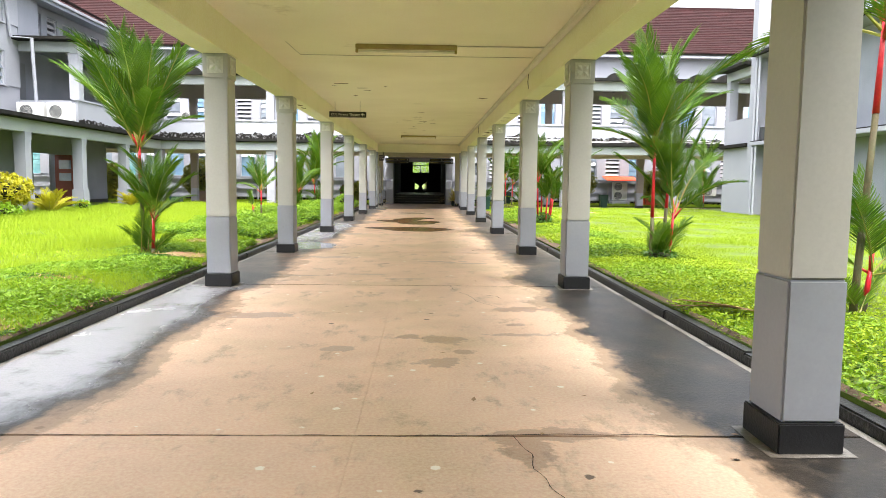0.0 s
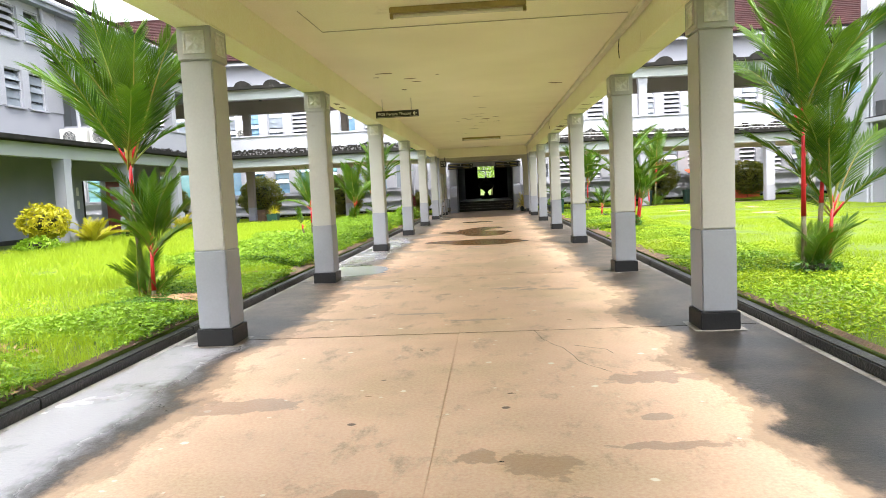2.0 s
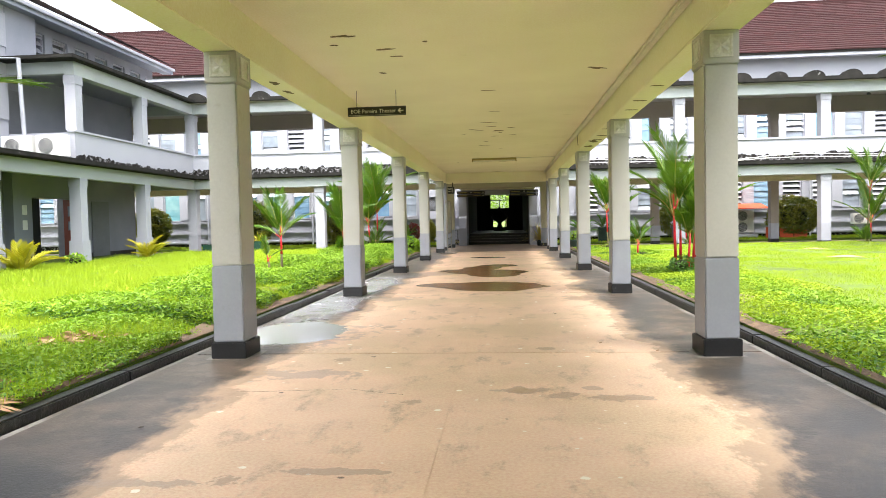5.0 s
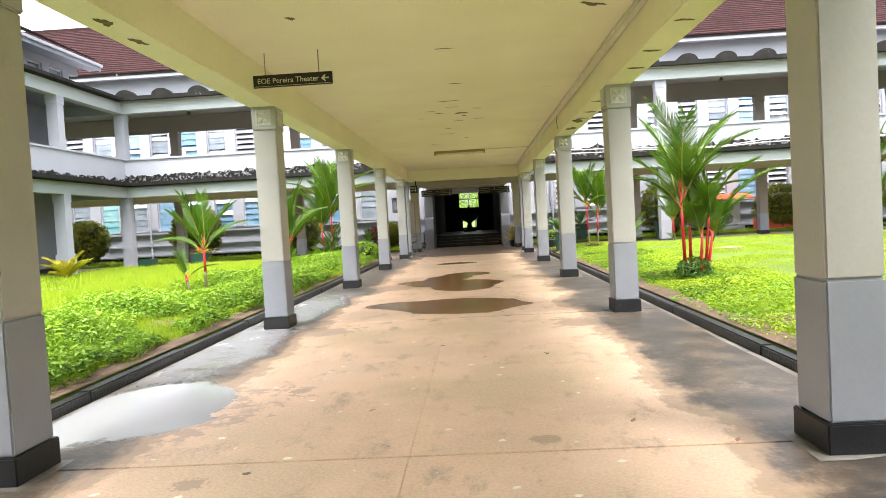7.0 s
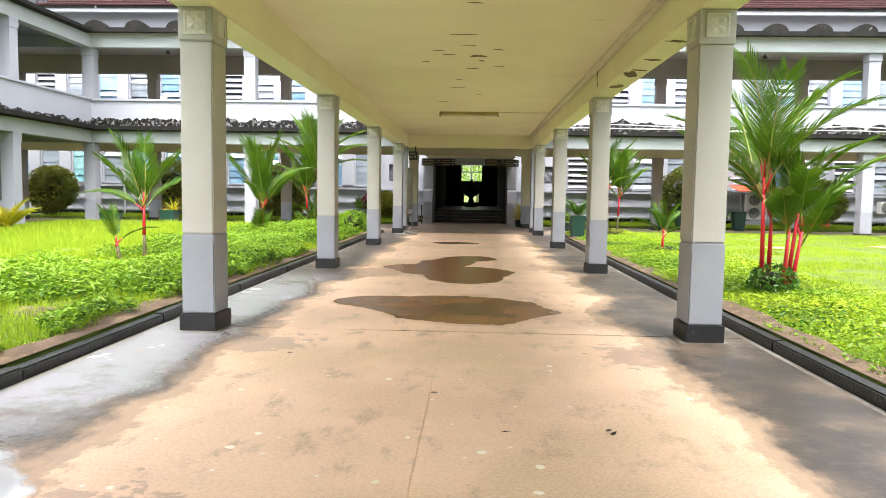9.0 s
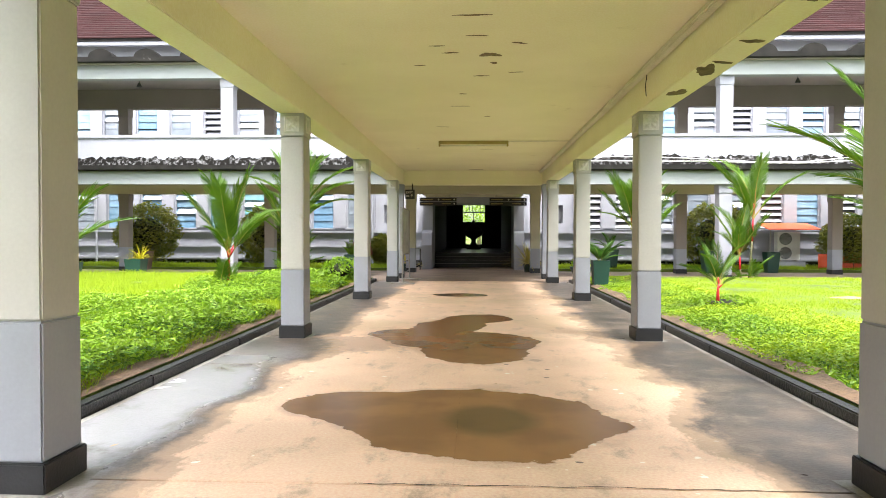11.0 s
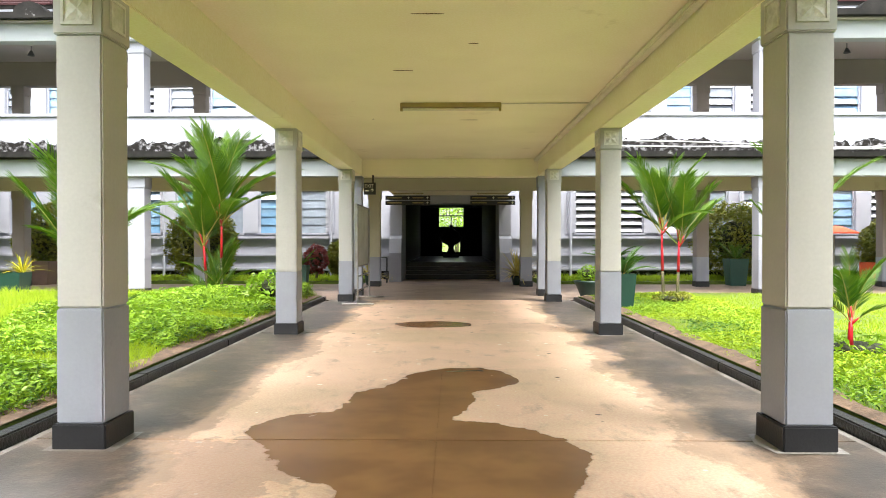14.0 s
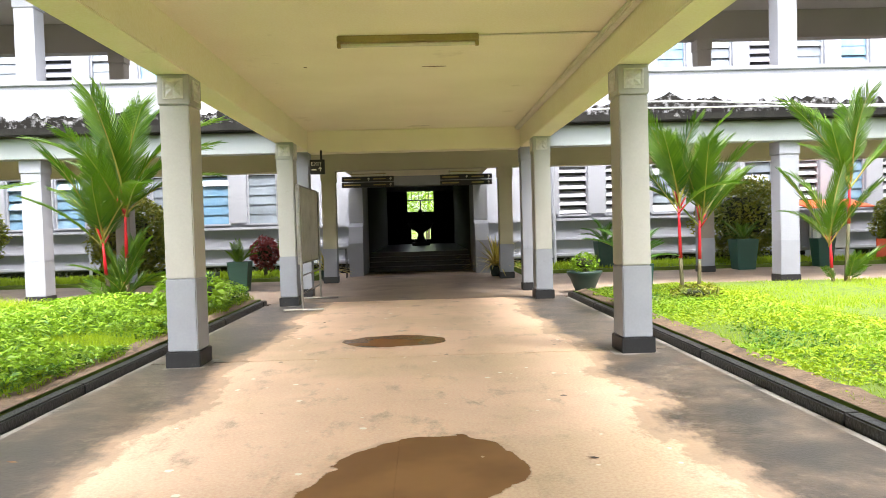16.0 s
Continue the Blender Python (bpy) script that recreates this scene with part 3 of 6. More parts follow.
def column(w=0.31, d=0.38, top=BEAM, dado=0.94, label="square concrete walkway pillar, off-white above a grey dado and black plinth"):
    c = thing("pillar", label, "pillar", "pillars along the walkway", "structure")
    part("plinth", B(-w / 2 - 0.025, w / 2 + 0.025, 0, d + 0.05, 0, 0.17, bevel=0.008), M_PLINTH, c, "black painted plinth")
    part("dado", B(-w / 2 - 0.004, w / 2 + 0.004, 0.021, d + 0.029, 0.17, dado, bevel=0.012), M_DADO, c, "grey painted lower part")
    part("shaft", B(-w / 2, w / 2, 0.025, d + 0.025, dado, top - 0.315, bevel=0.012), M_SHAFT, c)
    cap = part("capital", B(-w / 2 - 0.012, w / 2 + 0.012, 0.012, d + 0.037, top - 0.315, top + 0.004, bevel=0.01), M_SHAFT, c)
    # carved square panels: a raised rim and a four-petalled leaf
    for face in range(4):
        bm = bmesh.new()
        h = 0.105
        for a0, a1, b0, b1 in ((-h, h, -h, -h + 0.018), (-h, h, h - 0.018, h), (-h, -h + 0.018, -h + 0.018, h - 0.018), (h - 0.018, h, -h + 0.018, h - 0.018)):
            box(bm, a0, a1, -0.014, 0.0, b0, b1)
        for k in range(4):
            a = math.radians(45 + 90 * k)
            for side in (-1, 1):
                tip = Vector((math.cos(a) * 0.108, 0, math.sin(a) * 0.108))
                mid = Vector((math.cos(a + side * 0.62) * 0.075, 0, math.sin(a + side * 0.62) * 0.075))
                v = [bm.verts.new(p) for p in ((0, -0.006, 0), mid + Vector((0, -0.001, 0)), tip + Vector((0, -0.008, 0)), Vector((math.cos(a) * 0.06, -0.018, math.sin(a) * 0.06)))]
                bm.faces.new((v[0], v[1], v[3]))
                bm.faces.new((v[1], v[2], v[3]))
        box(bm, -h + 0.018, h - 0.018, -0.003, 0.0, -h + 0.018, h - 0.018)
        o = part("ornament", bm, M_ORNAMENT, cap, "carved leaf panel")
        away = {0: (0, 0.011, 0), 1: (w / 2 + 0.013, d / 2 + 0.025, 90), 2: (0, d + 0.038, 180), 3: (-w / 2 - 0.013, d / 2 + 0.025, 270)}[face]
        o.matrix_basis = pose(away[0], away[1], top - 0.15, 0, 0, away[2])
    return c


first = column()
first.matrix_basis = pose(-2.41, ROWS_Y[0], 0)
for s in (-1, 1):
    for i, y in enumerate(ROWS_Y):
        if s < 0 and i == 0:
            continue
        copy_thing(first, pose(s * 2.41, y, 0))
    # unseen pillar rows added under the roof behind the walker
    for y in (-20.77, -14.83):
        copy_thing(first, pose(s * 2.41, y, 0))
# added end wall, out of view, shuts off the sky behind
solid("unseen_south_wall", B(-14, 14, -26.5, -26.05, -0.1, 7.0), M_WHITE, "unseen plain white wall added to close the walkway behind the walker", "wall", kind="structure")
# pale cement skirts at the feet
for s in (-1, 1):
    for y in ROWS_Y[1:]:
        bm = bmesh.new()
        ring = [bm.verts.new((s * 2.41 + (0.235 + 0.07 * noise.noise(Vector((k, y, s)))) * q[0], y + 0.21 + (0.25 + 0.07 * noise.noise(Vector((k, y, s + 5)))) * q[1], 0.004)) for k, q in
                enumerate(((-1, -1), (-0.4, -1.05), (0.3, -1), (1, -1), (1.05, 0), (1, 1), (0, 1), (-1, 1), (-1.05, 0)))]
        up = [bm.verts.new((v.co.x * 0.2 + s * 2.41 * 0.8, v.co.y * 0.2 + (y + 0.21) * 0.8, 0.006)) for v in ring]
        for k in range(9):
            bm.faces.new((ring[k], ring[(k + 1) % 9], up[(k + 1) % 9], up[k]))
        bm.faces.new(up)
        solid("cement_skirt", bm, M_MORTAR, "pale rough cement patch round a pillar's foot", "cement patch", "cement patches", "structure")

# ---- cross gallery, two storeys, in front of the far building ----
GX = 34.0
gallery = thing("gallery", "two-storey white open gallery with square columns and mould-stained parapet", "gallery", kind="structure")
part("gallery_floor", B(-GX, -2.865, 37.86, 44.28, -0.15, -0.002), M_CORRFLOOR, gallery, "worn concrete corridor floor")
part("gallery_floor", B(2.865, GX, 37.86, 44.28, -0.15, -0.002), M_CORRFLOOR, gallery, "worn concrete corridor floor")
# back beams have their shade put into taupe and olive tones
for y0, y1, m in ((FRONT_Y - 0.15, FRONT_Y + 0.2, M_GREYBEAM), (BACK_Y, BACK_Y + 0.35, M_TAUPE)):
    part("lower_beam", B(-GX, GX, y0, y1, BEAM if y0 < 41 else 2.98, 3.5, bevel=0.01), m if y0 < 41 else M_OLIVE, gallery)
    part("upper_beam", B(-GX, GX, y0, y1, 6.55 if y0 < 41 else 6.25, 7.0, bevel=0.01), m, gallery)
part("middle_slab", B(-GX, GX, FRONT_Y - 0.1, BACK_Y + 0.3, 3.5, 3.66), M_SOFFIT, gallery)
part("slab_edge", B(-GX, GX, FRONT_Y - 0.42, FRONT_Y - 0.1, 3.52, 3.68, bevel=0.02), M_BLACKTOP, gallery, "black mould-covered slab edge")


def mould_strip(a0, a1, seed, low=0.1, high=0.42):
    """A crust of black mould with a ragged upper edge, along x in the plane y = 0, standing on z = 0."""
    bm = bmesh.new()
    n_ = int((a1 - a0) / 0.07)
    prev = None
    for i in range(n_ + 1):
        x = a0 + (a1 - a0) * i / n_
        q = 0.5 + 0.5 * noise.noise(Vector((x * 0.45, seed, 0))) + 0.35 * noise.noise(Vector((x * 2.1, seed, 3))) + 0.3 * noise.noise(Vector((x * 7.0, seed, 7)))
        h = low + (high - low) * min(max(q, 0.0), 1.3)
        cur = (bm.verts.new((x, 0, 0)), bm.verts.new((x, -0.006, h * 0.6)), bm.verts.new((x, 0.004, h)))
        if prev:
            bm.faces.new((prev[0], cur[0], cur[1], prev[1]))
            bm.faces.new((prev[1], cur[1], cur[2], prev[2]))
        prev = cur
    return bm


o = part("mould_crust", mould_strip(-GX, GX, 1.0, 0.1, 0.5), M_MOULD, gallery, "ragged crust of black mould")
o.matrix_basis = pose(0, FRONT_Y - 0.09, 3.67)
part("parapet", B(-GX, GX, FRONT_Y - 0.084, FRONT_Y + 0.12, 3.66, 4.6), M_WHITE, gallery)
part("coping", B(-GX, GX, FRONT_Y - 0.14, FRONT_Y + 0.17, 4.6, 4.69, bevel=0.015), M_WHITE, gallery)
part("back_parapet", B(-GX, GX, BACK_Y + 0.05, BACK_Y + 0.25, 3.66, 4.6), M_WHITE, gallery)
part("roof_slab", B(-GX, GX, FRONT_Y - 0.35, BACK_Y + 0.5, 7.0, 7.12), M_SOFFIT, gallery)
part("gutter", B(-GX, GX, FRONT_Y - 0.5, FRONT_Y - 0.352, 7.02, 7.2, bevel=0.02), M_BLACKTOP, gallery, "dark weathered gutter edge")
for k in range(-21, 22):
    bm = bmesh.new()
    n_ = 10
    lo = [bm.verts.new((k * 1.52 + 0.4 * math.cos(math.pi * i / n_), FRONT_Y - 0.47, 7.19 + 0.27 * math.sin(math.pi * i / n_))) for i in range(n_ + 1)]
    hi = [bm.verts.new((v.co.x, FRONT_Y - 0.1, v.co.z)) for v in lo]
    bm.faces.new(lo)
    bm.faces.new(hi[::-1])
    for i in range(n_):
        bm.faces.new((lo[i], lo[i + 1], hi[i + 1], hi[i]))
    bm.faces.new((lo[-1], lo[0], hi[0], hi[-1]))
    part("arched_vent", bm, M_BLACKTOP, gallery, "round-topped vent crust black with mould")
part("roof_upstand", B(-GX, GX, BACK_Y + 0.15, BACK_Y + 0.5, 7.12, 7.5), M_WHITE, gallery)
part("roof_dark_edge", B(-GX, GX, BACK_Y + 0.1, BACK_Y + 0.148, 7.3, 7.55), M_BLACKTOP, gallery)


def gallery_column(x, y, z0, top, w=0.42, plinth=True, mats=(M_WHITE, M_DADO)):
    c = thing("gallery_column", "square white gallery column with a plain block capital", "column", "gallery columns", "structure")
    c.matrix_basis = pose(x, y, 0)
    h = w / 2
    if plinth:
        part("plinth", B(-h - 0.015, h + 0.015, -0.015, w + 0.015, z0, z0 + 0.17, bevel=0.01), M_PLINTH, c)
        part("dado", B(-h - 0.003, h + 0.003, -0.003, w + 0.003, z0 + 0.17, 0.92, bevel=0.01), mats[1], c)
    part("shaft", B(-h, h, 0, w, 0.92 if plinth else z0, top - 0.28, bevel=0.01), mats[0], c)
    part("capital", B(-h - 0.02, h + 0.02, -0.02, w + 0.02, top - 0.28, top + 0.003, bevel=0.01), mats[0], c)


for s in (-1, 1):
    for x in (8.13, 14.3, 20.4, 26.5):
        if s > 0 or x < 14.0:
            gallery_column(s * x, FRONT_Y, 0, BEAM, 0.42)
            gallery_column(s * x, FRONT_Y, 4.69, 6.55, 0.42, False)
    # back columns: shade is in the taupe colour
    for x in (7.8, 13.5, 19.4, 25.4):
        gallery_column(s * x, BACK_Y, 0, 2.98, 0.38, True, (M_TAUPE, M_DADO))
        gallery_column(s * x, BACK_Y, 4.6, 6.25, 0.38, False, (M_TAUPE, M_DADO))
    # pillars where the walkway meets the gallery
    gallery_column(s * 2.42, FRONT_Y - 0.05, 0, BEAM, 0.3)
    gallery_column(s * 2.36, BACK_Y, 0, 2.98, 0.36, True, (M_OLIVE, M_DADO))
solid("cross_beam", B(-2.24, 2.24, 39.0, FRONT_Y + 0.2, BEAM - 0.02, CEIL, bevel=0.012), M_CREAM, "cream painted cross beam at the end of the walkway", "beam", kind="structure")
solid("passage_ceiling", B(-1.95, 1.95, 43.35, 47.6, 3.0, 3.14), M_CREAM, "plain concrete canopy before the entrance", "ceiling", kind="structure")
solid("canopy_beam", B(-1.95, 1.95, 45.6, 45.9, 2.72, 2.998), M_WHITE, "pale beam over the entrance", "beam", kind="structure")

# ---- far building ----
building = thing("building", "long two-storey white building with louvred windows and red tiled roof", "building", kind="structure")
BX = 34.0
PX = 1.7                      # half width of the entrance passage
PITCH, WIN = 1.56, 0.98


def wall_with_windows(parent, z0, z1, sill, head, first_x, last_x, mat=M_WHITE, y=WALL_Y, depth=0.3):
    """Bands of wall below and above a row of windows, with the piers between them."""
    part("wall", B(first_x, last_x, y, y + depth, z0, sill), mat, parent)
    part("wall", B(first_x, last_x, y, y + depth, head, z1), mat, parent)
    n_ = int(round((last_x - first_x) / PITCH))
    p = (last_x - first_x) / n_
    for i in range(n_ + 1):
        x = first_x + i * p
        part("pier", B(max(x - (p - WIN) / 2, first_x), min(x + (p - WIN) / 2, last_x), y - 0.1, y + depth, sill, head, bevel=0.015), mat, parent)
    return [first_x + (i + 0.5) * p for i in range(n_)]


SLAT_MESH = mesh_of(B(-WIN / 2 + 0.03, WIN / 2 - 0.03, -0.012, 0.012, -0.125, 0.125, bevel=0.004), "slat", M_SLAT)
PANES = {k: mesh_of(B(-WIN / 2 + 0.03, WIN / 2 - 0.03, -0.004, 0.004, -0.157, 0.157), "pane", m) for k, m in (("blue", M_BLUEGLASS), ("grey", M_GREYGLASS), ("teal", M_TEALGLASS))}


def louvre_window(parent, x, sill, head, kind, y=WALL_Y):
    w = part("window", B(-WIN / 2, WIN / 2, 0.26, 0.275, 0, head - sill), M_GRILLE, parent, {"slat": "open white timber louvres", "blue": "glass louvres with blue curtains", "grey": "grey glass louvres", "teal": "glass louvres with teal curtains"}[kind])
    w.matrix_basis = pose(x, y, sill)
    part("sill", B(-WIN / 2 - 0.06, WIN / 2 + 0.06, -0.13, 0.2, -0.07, -0.002, bevel=0.01), M_WHITE, w)
    bm = bmesh.new()
    for a, c in ((-WIN / 2, -WIN / 2 + 0.045), (WIN / 2 - 0.045, WIN / 2)):
        box(bm, a, c, 0.02, 0.1, 0, head - sill)
    box(bm, -WIN / 2 + 0.045, WIN / 2 - 0.045, 0.02, 0.1, head - sill - 0.05, head - sill)
    part("window_frame", bm, M_SLAT, w)
    step = 0.27 if kind == "slat" else 0.31
    z = step / 2
    while z < head - sill - 0.08:
        tilt = -38 if kind == "slat" else random.choice((-4, -5, -8, -8, -26))
        o = part("slat" if kind == "slat" else "pane", SLAT_MESH if kind == "slat" else PANES[kind], None, w)
        o.matrix_basis = pose(0, 0.09, z, tilt)
        z += step
    return w


kinds_low = ["blue", "grey", "teal", "grey", "blue", "grey", "teal", "blue", "blue", "blue"]
kinds_up = ["blue", "slat", "grey", "slat", "blue", "slat", "slat", "grey", "blue", "slat"]
for s in (-1, 1):
    a, e = sorted((s * 4.35, s * BX))
    for x in wall_with_windows(building, -0.1, 3.9, 1.72, 3.35, a, e):
        i = int(abs(x) / PITCH)
        louvre_window(building, x, 1.72, 3.35, (kinds_low[i % 10] if s < 0 else ("slat", "slat", "grey", "slat", "slat", "grey", "grey", "grey", "slat", "blue")[i % 10]))
    # wall next to the entrance, with a small latticed opening
    a, e = sorted((s * PX, s * 4.35))
    part("wall", B(a, e, WALL_Y, WALL_Y + 0.3, -0.1, 1.95), M_WHITE, building)
    part("wall", B(a, e, WALL_Y, WALL_Y + 0.3, 2.75, 3.9), M_WHITE, building)
    lx0, lx1 = sorted((s * 3.55, s * 3.95))
    part("wall", B(a, lx0, WALL_Y, WALL_Y + 0.3, 1.95, 2.75), M_WHITE, building)
    part("wall", B(lx1, e, WALL_Y, WALL_Y + 0.3, 1.95, 2.75), M_WHITE, building)
    lat = part("lattice", B(lx0, lx1, WALL_Y + 0.2, WALL_Y + 0.22, 1.95, 2.75), M_GRILLE, building, "small latticed vent")
    bm = bmesh.new()
    for k in range(-6, 10):
        for sg in (-1, 1):
            p0 = Vector((lx0, WALL_Y + 0.1, 1.95 + k * 0.1))
            pts = [p0, p0 + Vector((0.4, 0, 0.4 * sg))]
            if 1.93 < min(q.z for q in pts) and max(q.z for q in pts) < 2.78:
                tube(bm, pts, 0.012, 4)
    part("lattice_bars", bm, M_WHITE, lat)
    # projecting bands along the foot of the wall
    a, e = sorted((s * (PX + 0.5), s * BX))
    for z0, z1, out in ((1.5, 1.6, 0.18), (0.86, 0.96, 0.15), (0.34, 0.44, 0.18)):
        part("ledge", B(a, e, WALL_Y - out, WALL_Y - 0.002, z0, z1, bevel=0.015), M_WHITE, building)
    part("wall_foot", B(a, e, WALL_Y - 0.06, WALL_Y - 0.002, -0.1, 0.3), M_MOULD, building, "mould-stained foot of the wall")
    for k in range(5):
        x = s * (4.45 + k * 6.24)
        part("rainwater_pipe", tube(bmesh.new(), [(x, WALL_Y - 0.22, 0.05), (x, WALL_Y - 0.22, 3.4)], 0.05), M_WHITE, building)
for x in wall_with_windows(building, 3.9, 10.0, 5.25, 7.7, -BX, BX):
    louvre_window(building, x, 5.25, 7.7, kinds_up[int(abs(x * 1.7)) % 10])
part("eaves_board", B(-BX, BX, WALL_Y - 0.75, WALL_Y - 0.5, 9.72, 9.98, bevel=0.02), M_WHITE, building, "white eaves gutter")
part("soffit", B(-BX, BX, WALL_Y - 0.5, WALL_Y + 0.3, 9.9, 9.98), M_WHITE, building)
part("roof_gutter", B(-BX, BX, WALL_Y - 0.8, WALL_Y - 0.752, 9.9, 10.02), M_BLACKTOP, building)
# roof slope of overlapping tile courses
bm = bmesh.new()
COURSES, RUN, RISE = 26, 7.6, 4.6
for k in range(COURSES):
    y0, y1 = WALL_Y - 0.85 + RUN * k / COURSES, WALL_Y - 0.85 + RUN * (k + 1) / COURSES
    z0, z1 = 10.02 + RISE * k / COURSES, 10.02 + RISE * (k + 1) / COURSES
    x = -BX - 0.3 + (k % 2) * 0.2
    while x < BX:
        w_ = 1.15
        j = random.uniform(-0.012, 0.012)
        v = [bm.verts.new(p) for p in ((x, y0, z0 + 0.07 + j), (x + w_, y0, z0 + 0.07 + j), (x + w_, y1 + 0.05, z1 + 0.03), (x, y1 + 0.05, z1 + 0.03), (x, y0, z0 + j), (x + w_, y0, z0 + j))]
        bm.faces.new((v[0], v[1], v[2], v[3]))
        bm.faces.new((v[4], v[5], v[1], v[0]))
        x += w_ + 0.012
tagged(part("roof", bm, M_ROOF, building, "red clay tile courses with lichen specks"), kind="stuff")
part("ridge", B(-BX, BX, WALL_Y + 6.6, WALL_Y + 7.1, 14.5, 14.75, bevel=0.05), M_ROOF, building)
part("rear_wall", B(-BX, BX, WALL_Y + 13.0, WALL_Y + 13.3, 3.3, 10), M_WHITE, building)
part("rear_slope", B(-BX, BX, WALL_Y + 6.85, WALL_Y + 6.9, 9.9, 14.5), M_ROOF, building)

# ---- entrance passage ----
passage = thing("passage", "dark entrance passage with steps and a barred far opening", "passage", kind="structure")
PE = 61.0
for s in (-1, 1):
    a, e = sorted((s * PX, s * (PX + 0.25)))
    # passage surfaces carry their interior shade as a near-black colour
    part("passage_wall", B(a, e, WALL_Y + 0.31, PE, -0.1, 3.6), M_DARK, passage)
    # jamb with a battered foot
    a, e = sorted((s * PX, s * (PX + 0.42)))
    part("jamb", B(a, e, 45.9, WALL_Y - 0.002, 1.62, 3.0), M_WHITE, passage)
    bm = B(a, e, 45.5, WALL_Y - 0.003, 0, 1.0)
    part("jamb_foot", bm, M_WHITE, passage)
    bm = bmesh.new()
    pts = [(45.5, 1.0), (47.5, 1.0), (47.5, 1.62), (45.95, 1.62), (45.7, 1.5)]
    lo = [bm.verts.new((a, y, z)) for y, z in pts]
    hi = [bm.verts.new((e, y, z)) for y, z in pts]
    bm.faces.new(lo)
    bm.faces.new(hi[::-1])
    for i in range(5):
        bm.faces.new((lo[i], lo[(i + 1) % 5], hi[(i + 1) % 5], hi[i]))
    part("jamb_block", bm, M_WHITE, passage)
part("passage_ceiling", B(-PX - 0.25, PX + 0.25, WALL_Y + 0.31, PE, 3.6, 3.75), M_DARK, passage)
part("lintel", B(-PX, PX, WALL_Y, WALL_Y + 0.3, 2.8, 3.9), M_WHITE, passage)
for k in range(4):
    part("step", B(-PX + 0.002, PX - 0.002, 47.7 + 0.32 * k, 48.02 + 0.32 * k if k < 3 else PE, -0.1, 0.15 * (k + 1), bevel=0.01), M_DARKFLOOR, passage)
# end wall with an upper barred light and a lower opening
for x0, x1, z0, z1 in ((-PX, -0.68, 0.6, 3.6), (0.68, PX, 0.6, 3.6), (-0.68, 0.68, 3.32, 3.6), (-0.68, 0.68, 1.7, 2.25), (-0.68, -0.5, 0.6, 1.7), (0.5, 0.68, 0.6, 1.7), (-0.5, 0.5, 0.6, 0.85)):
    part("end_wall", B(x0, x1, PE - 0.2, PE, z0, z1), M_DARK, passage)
bm = bmesh.new()
for k in range(8):
    box(bm, -0.62 + k * 0.177 - 0.012, -0.62 + k * 0.177 + 0.012, PE - 0.12, PE - 0.08, 2.85, 3.32)
box(bm, -0.68, 0.68, PE - 0.13, PE - 0.07, 2.82, 2.88)
box(bm, -0.03, 0.03, PE - 0.13, PE - 0.07, 2.2, 2.82)
part("window_bars", bm, M_GRILLE, passage)

urn = thing("stone_urn", "dark ornamental urn with a finial on a square foot", "urn", at=(0.0, 57.5, 0.6))
part("foot", B(-0.42, 0.42, -0.42, 0.42, 0, 0.16, bevel=0.02), M_STONE, urn)
part("bowl", lathe(bmesh.new(), [(0.3, 0.16), (0.2, 0.3), (0.13, 0.5), (0.18, 0.62), (0.45, 0.78), (0.6, 1.0), (0.62, 1.06), (0.5, 1.1)]), M_STONE, urn, smooth=True)
part("finial", lathe(bmesh.new(), [(0.5, 1.1), (0.42, 1.25), (0.2, 1.4), (0.08, 1.5), (0.12, 1.58), (0.02, 1.72)]), M_STONE, urn, smooth=True)

# ---- wings at both sides of the lawn ----
LX = -14.0


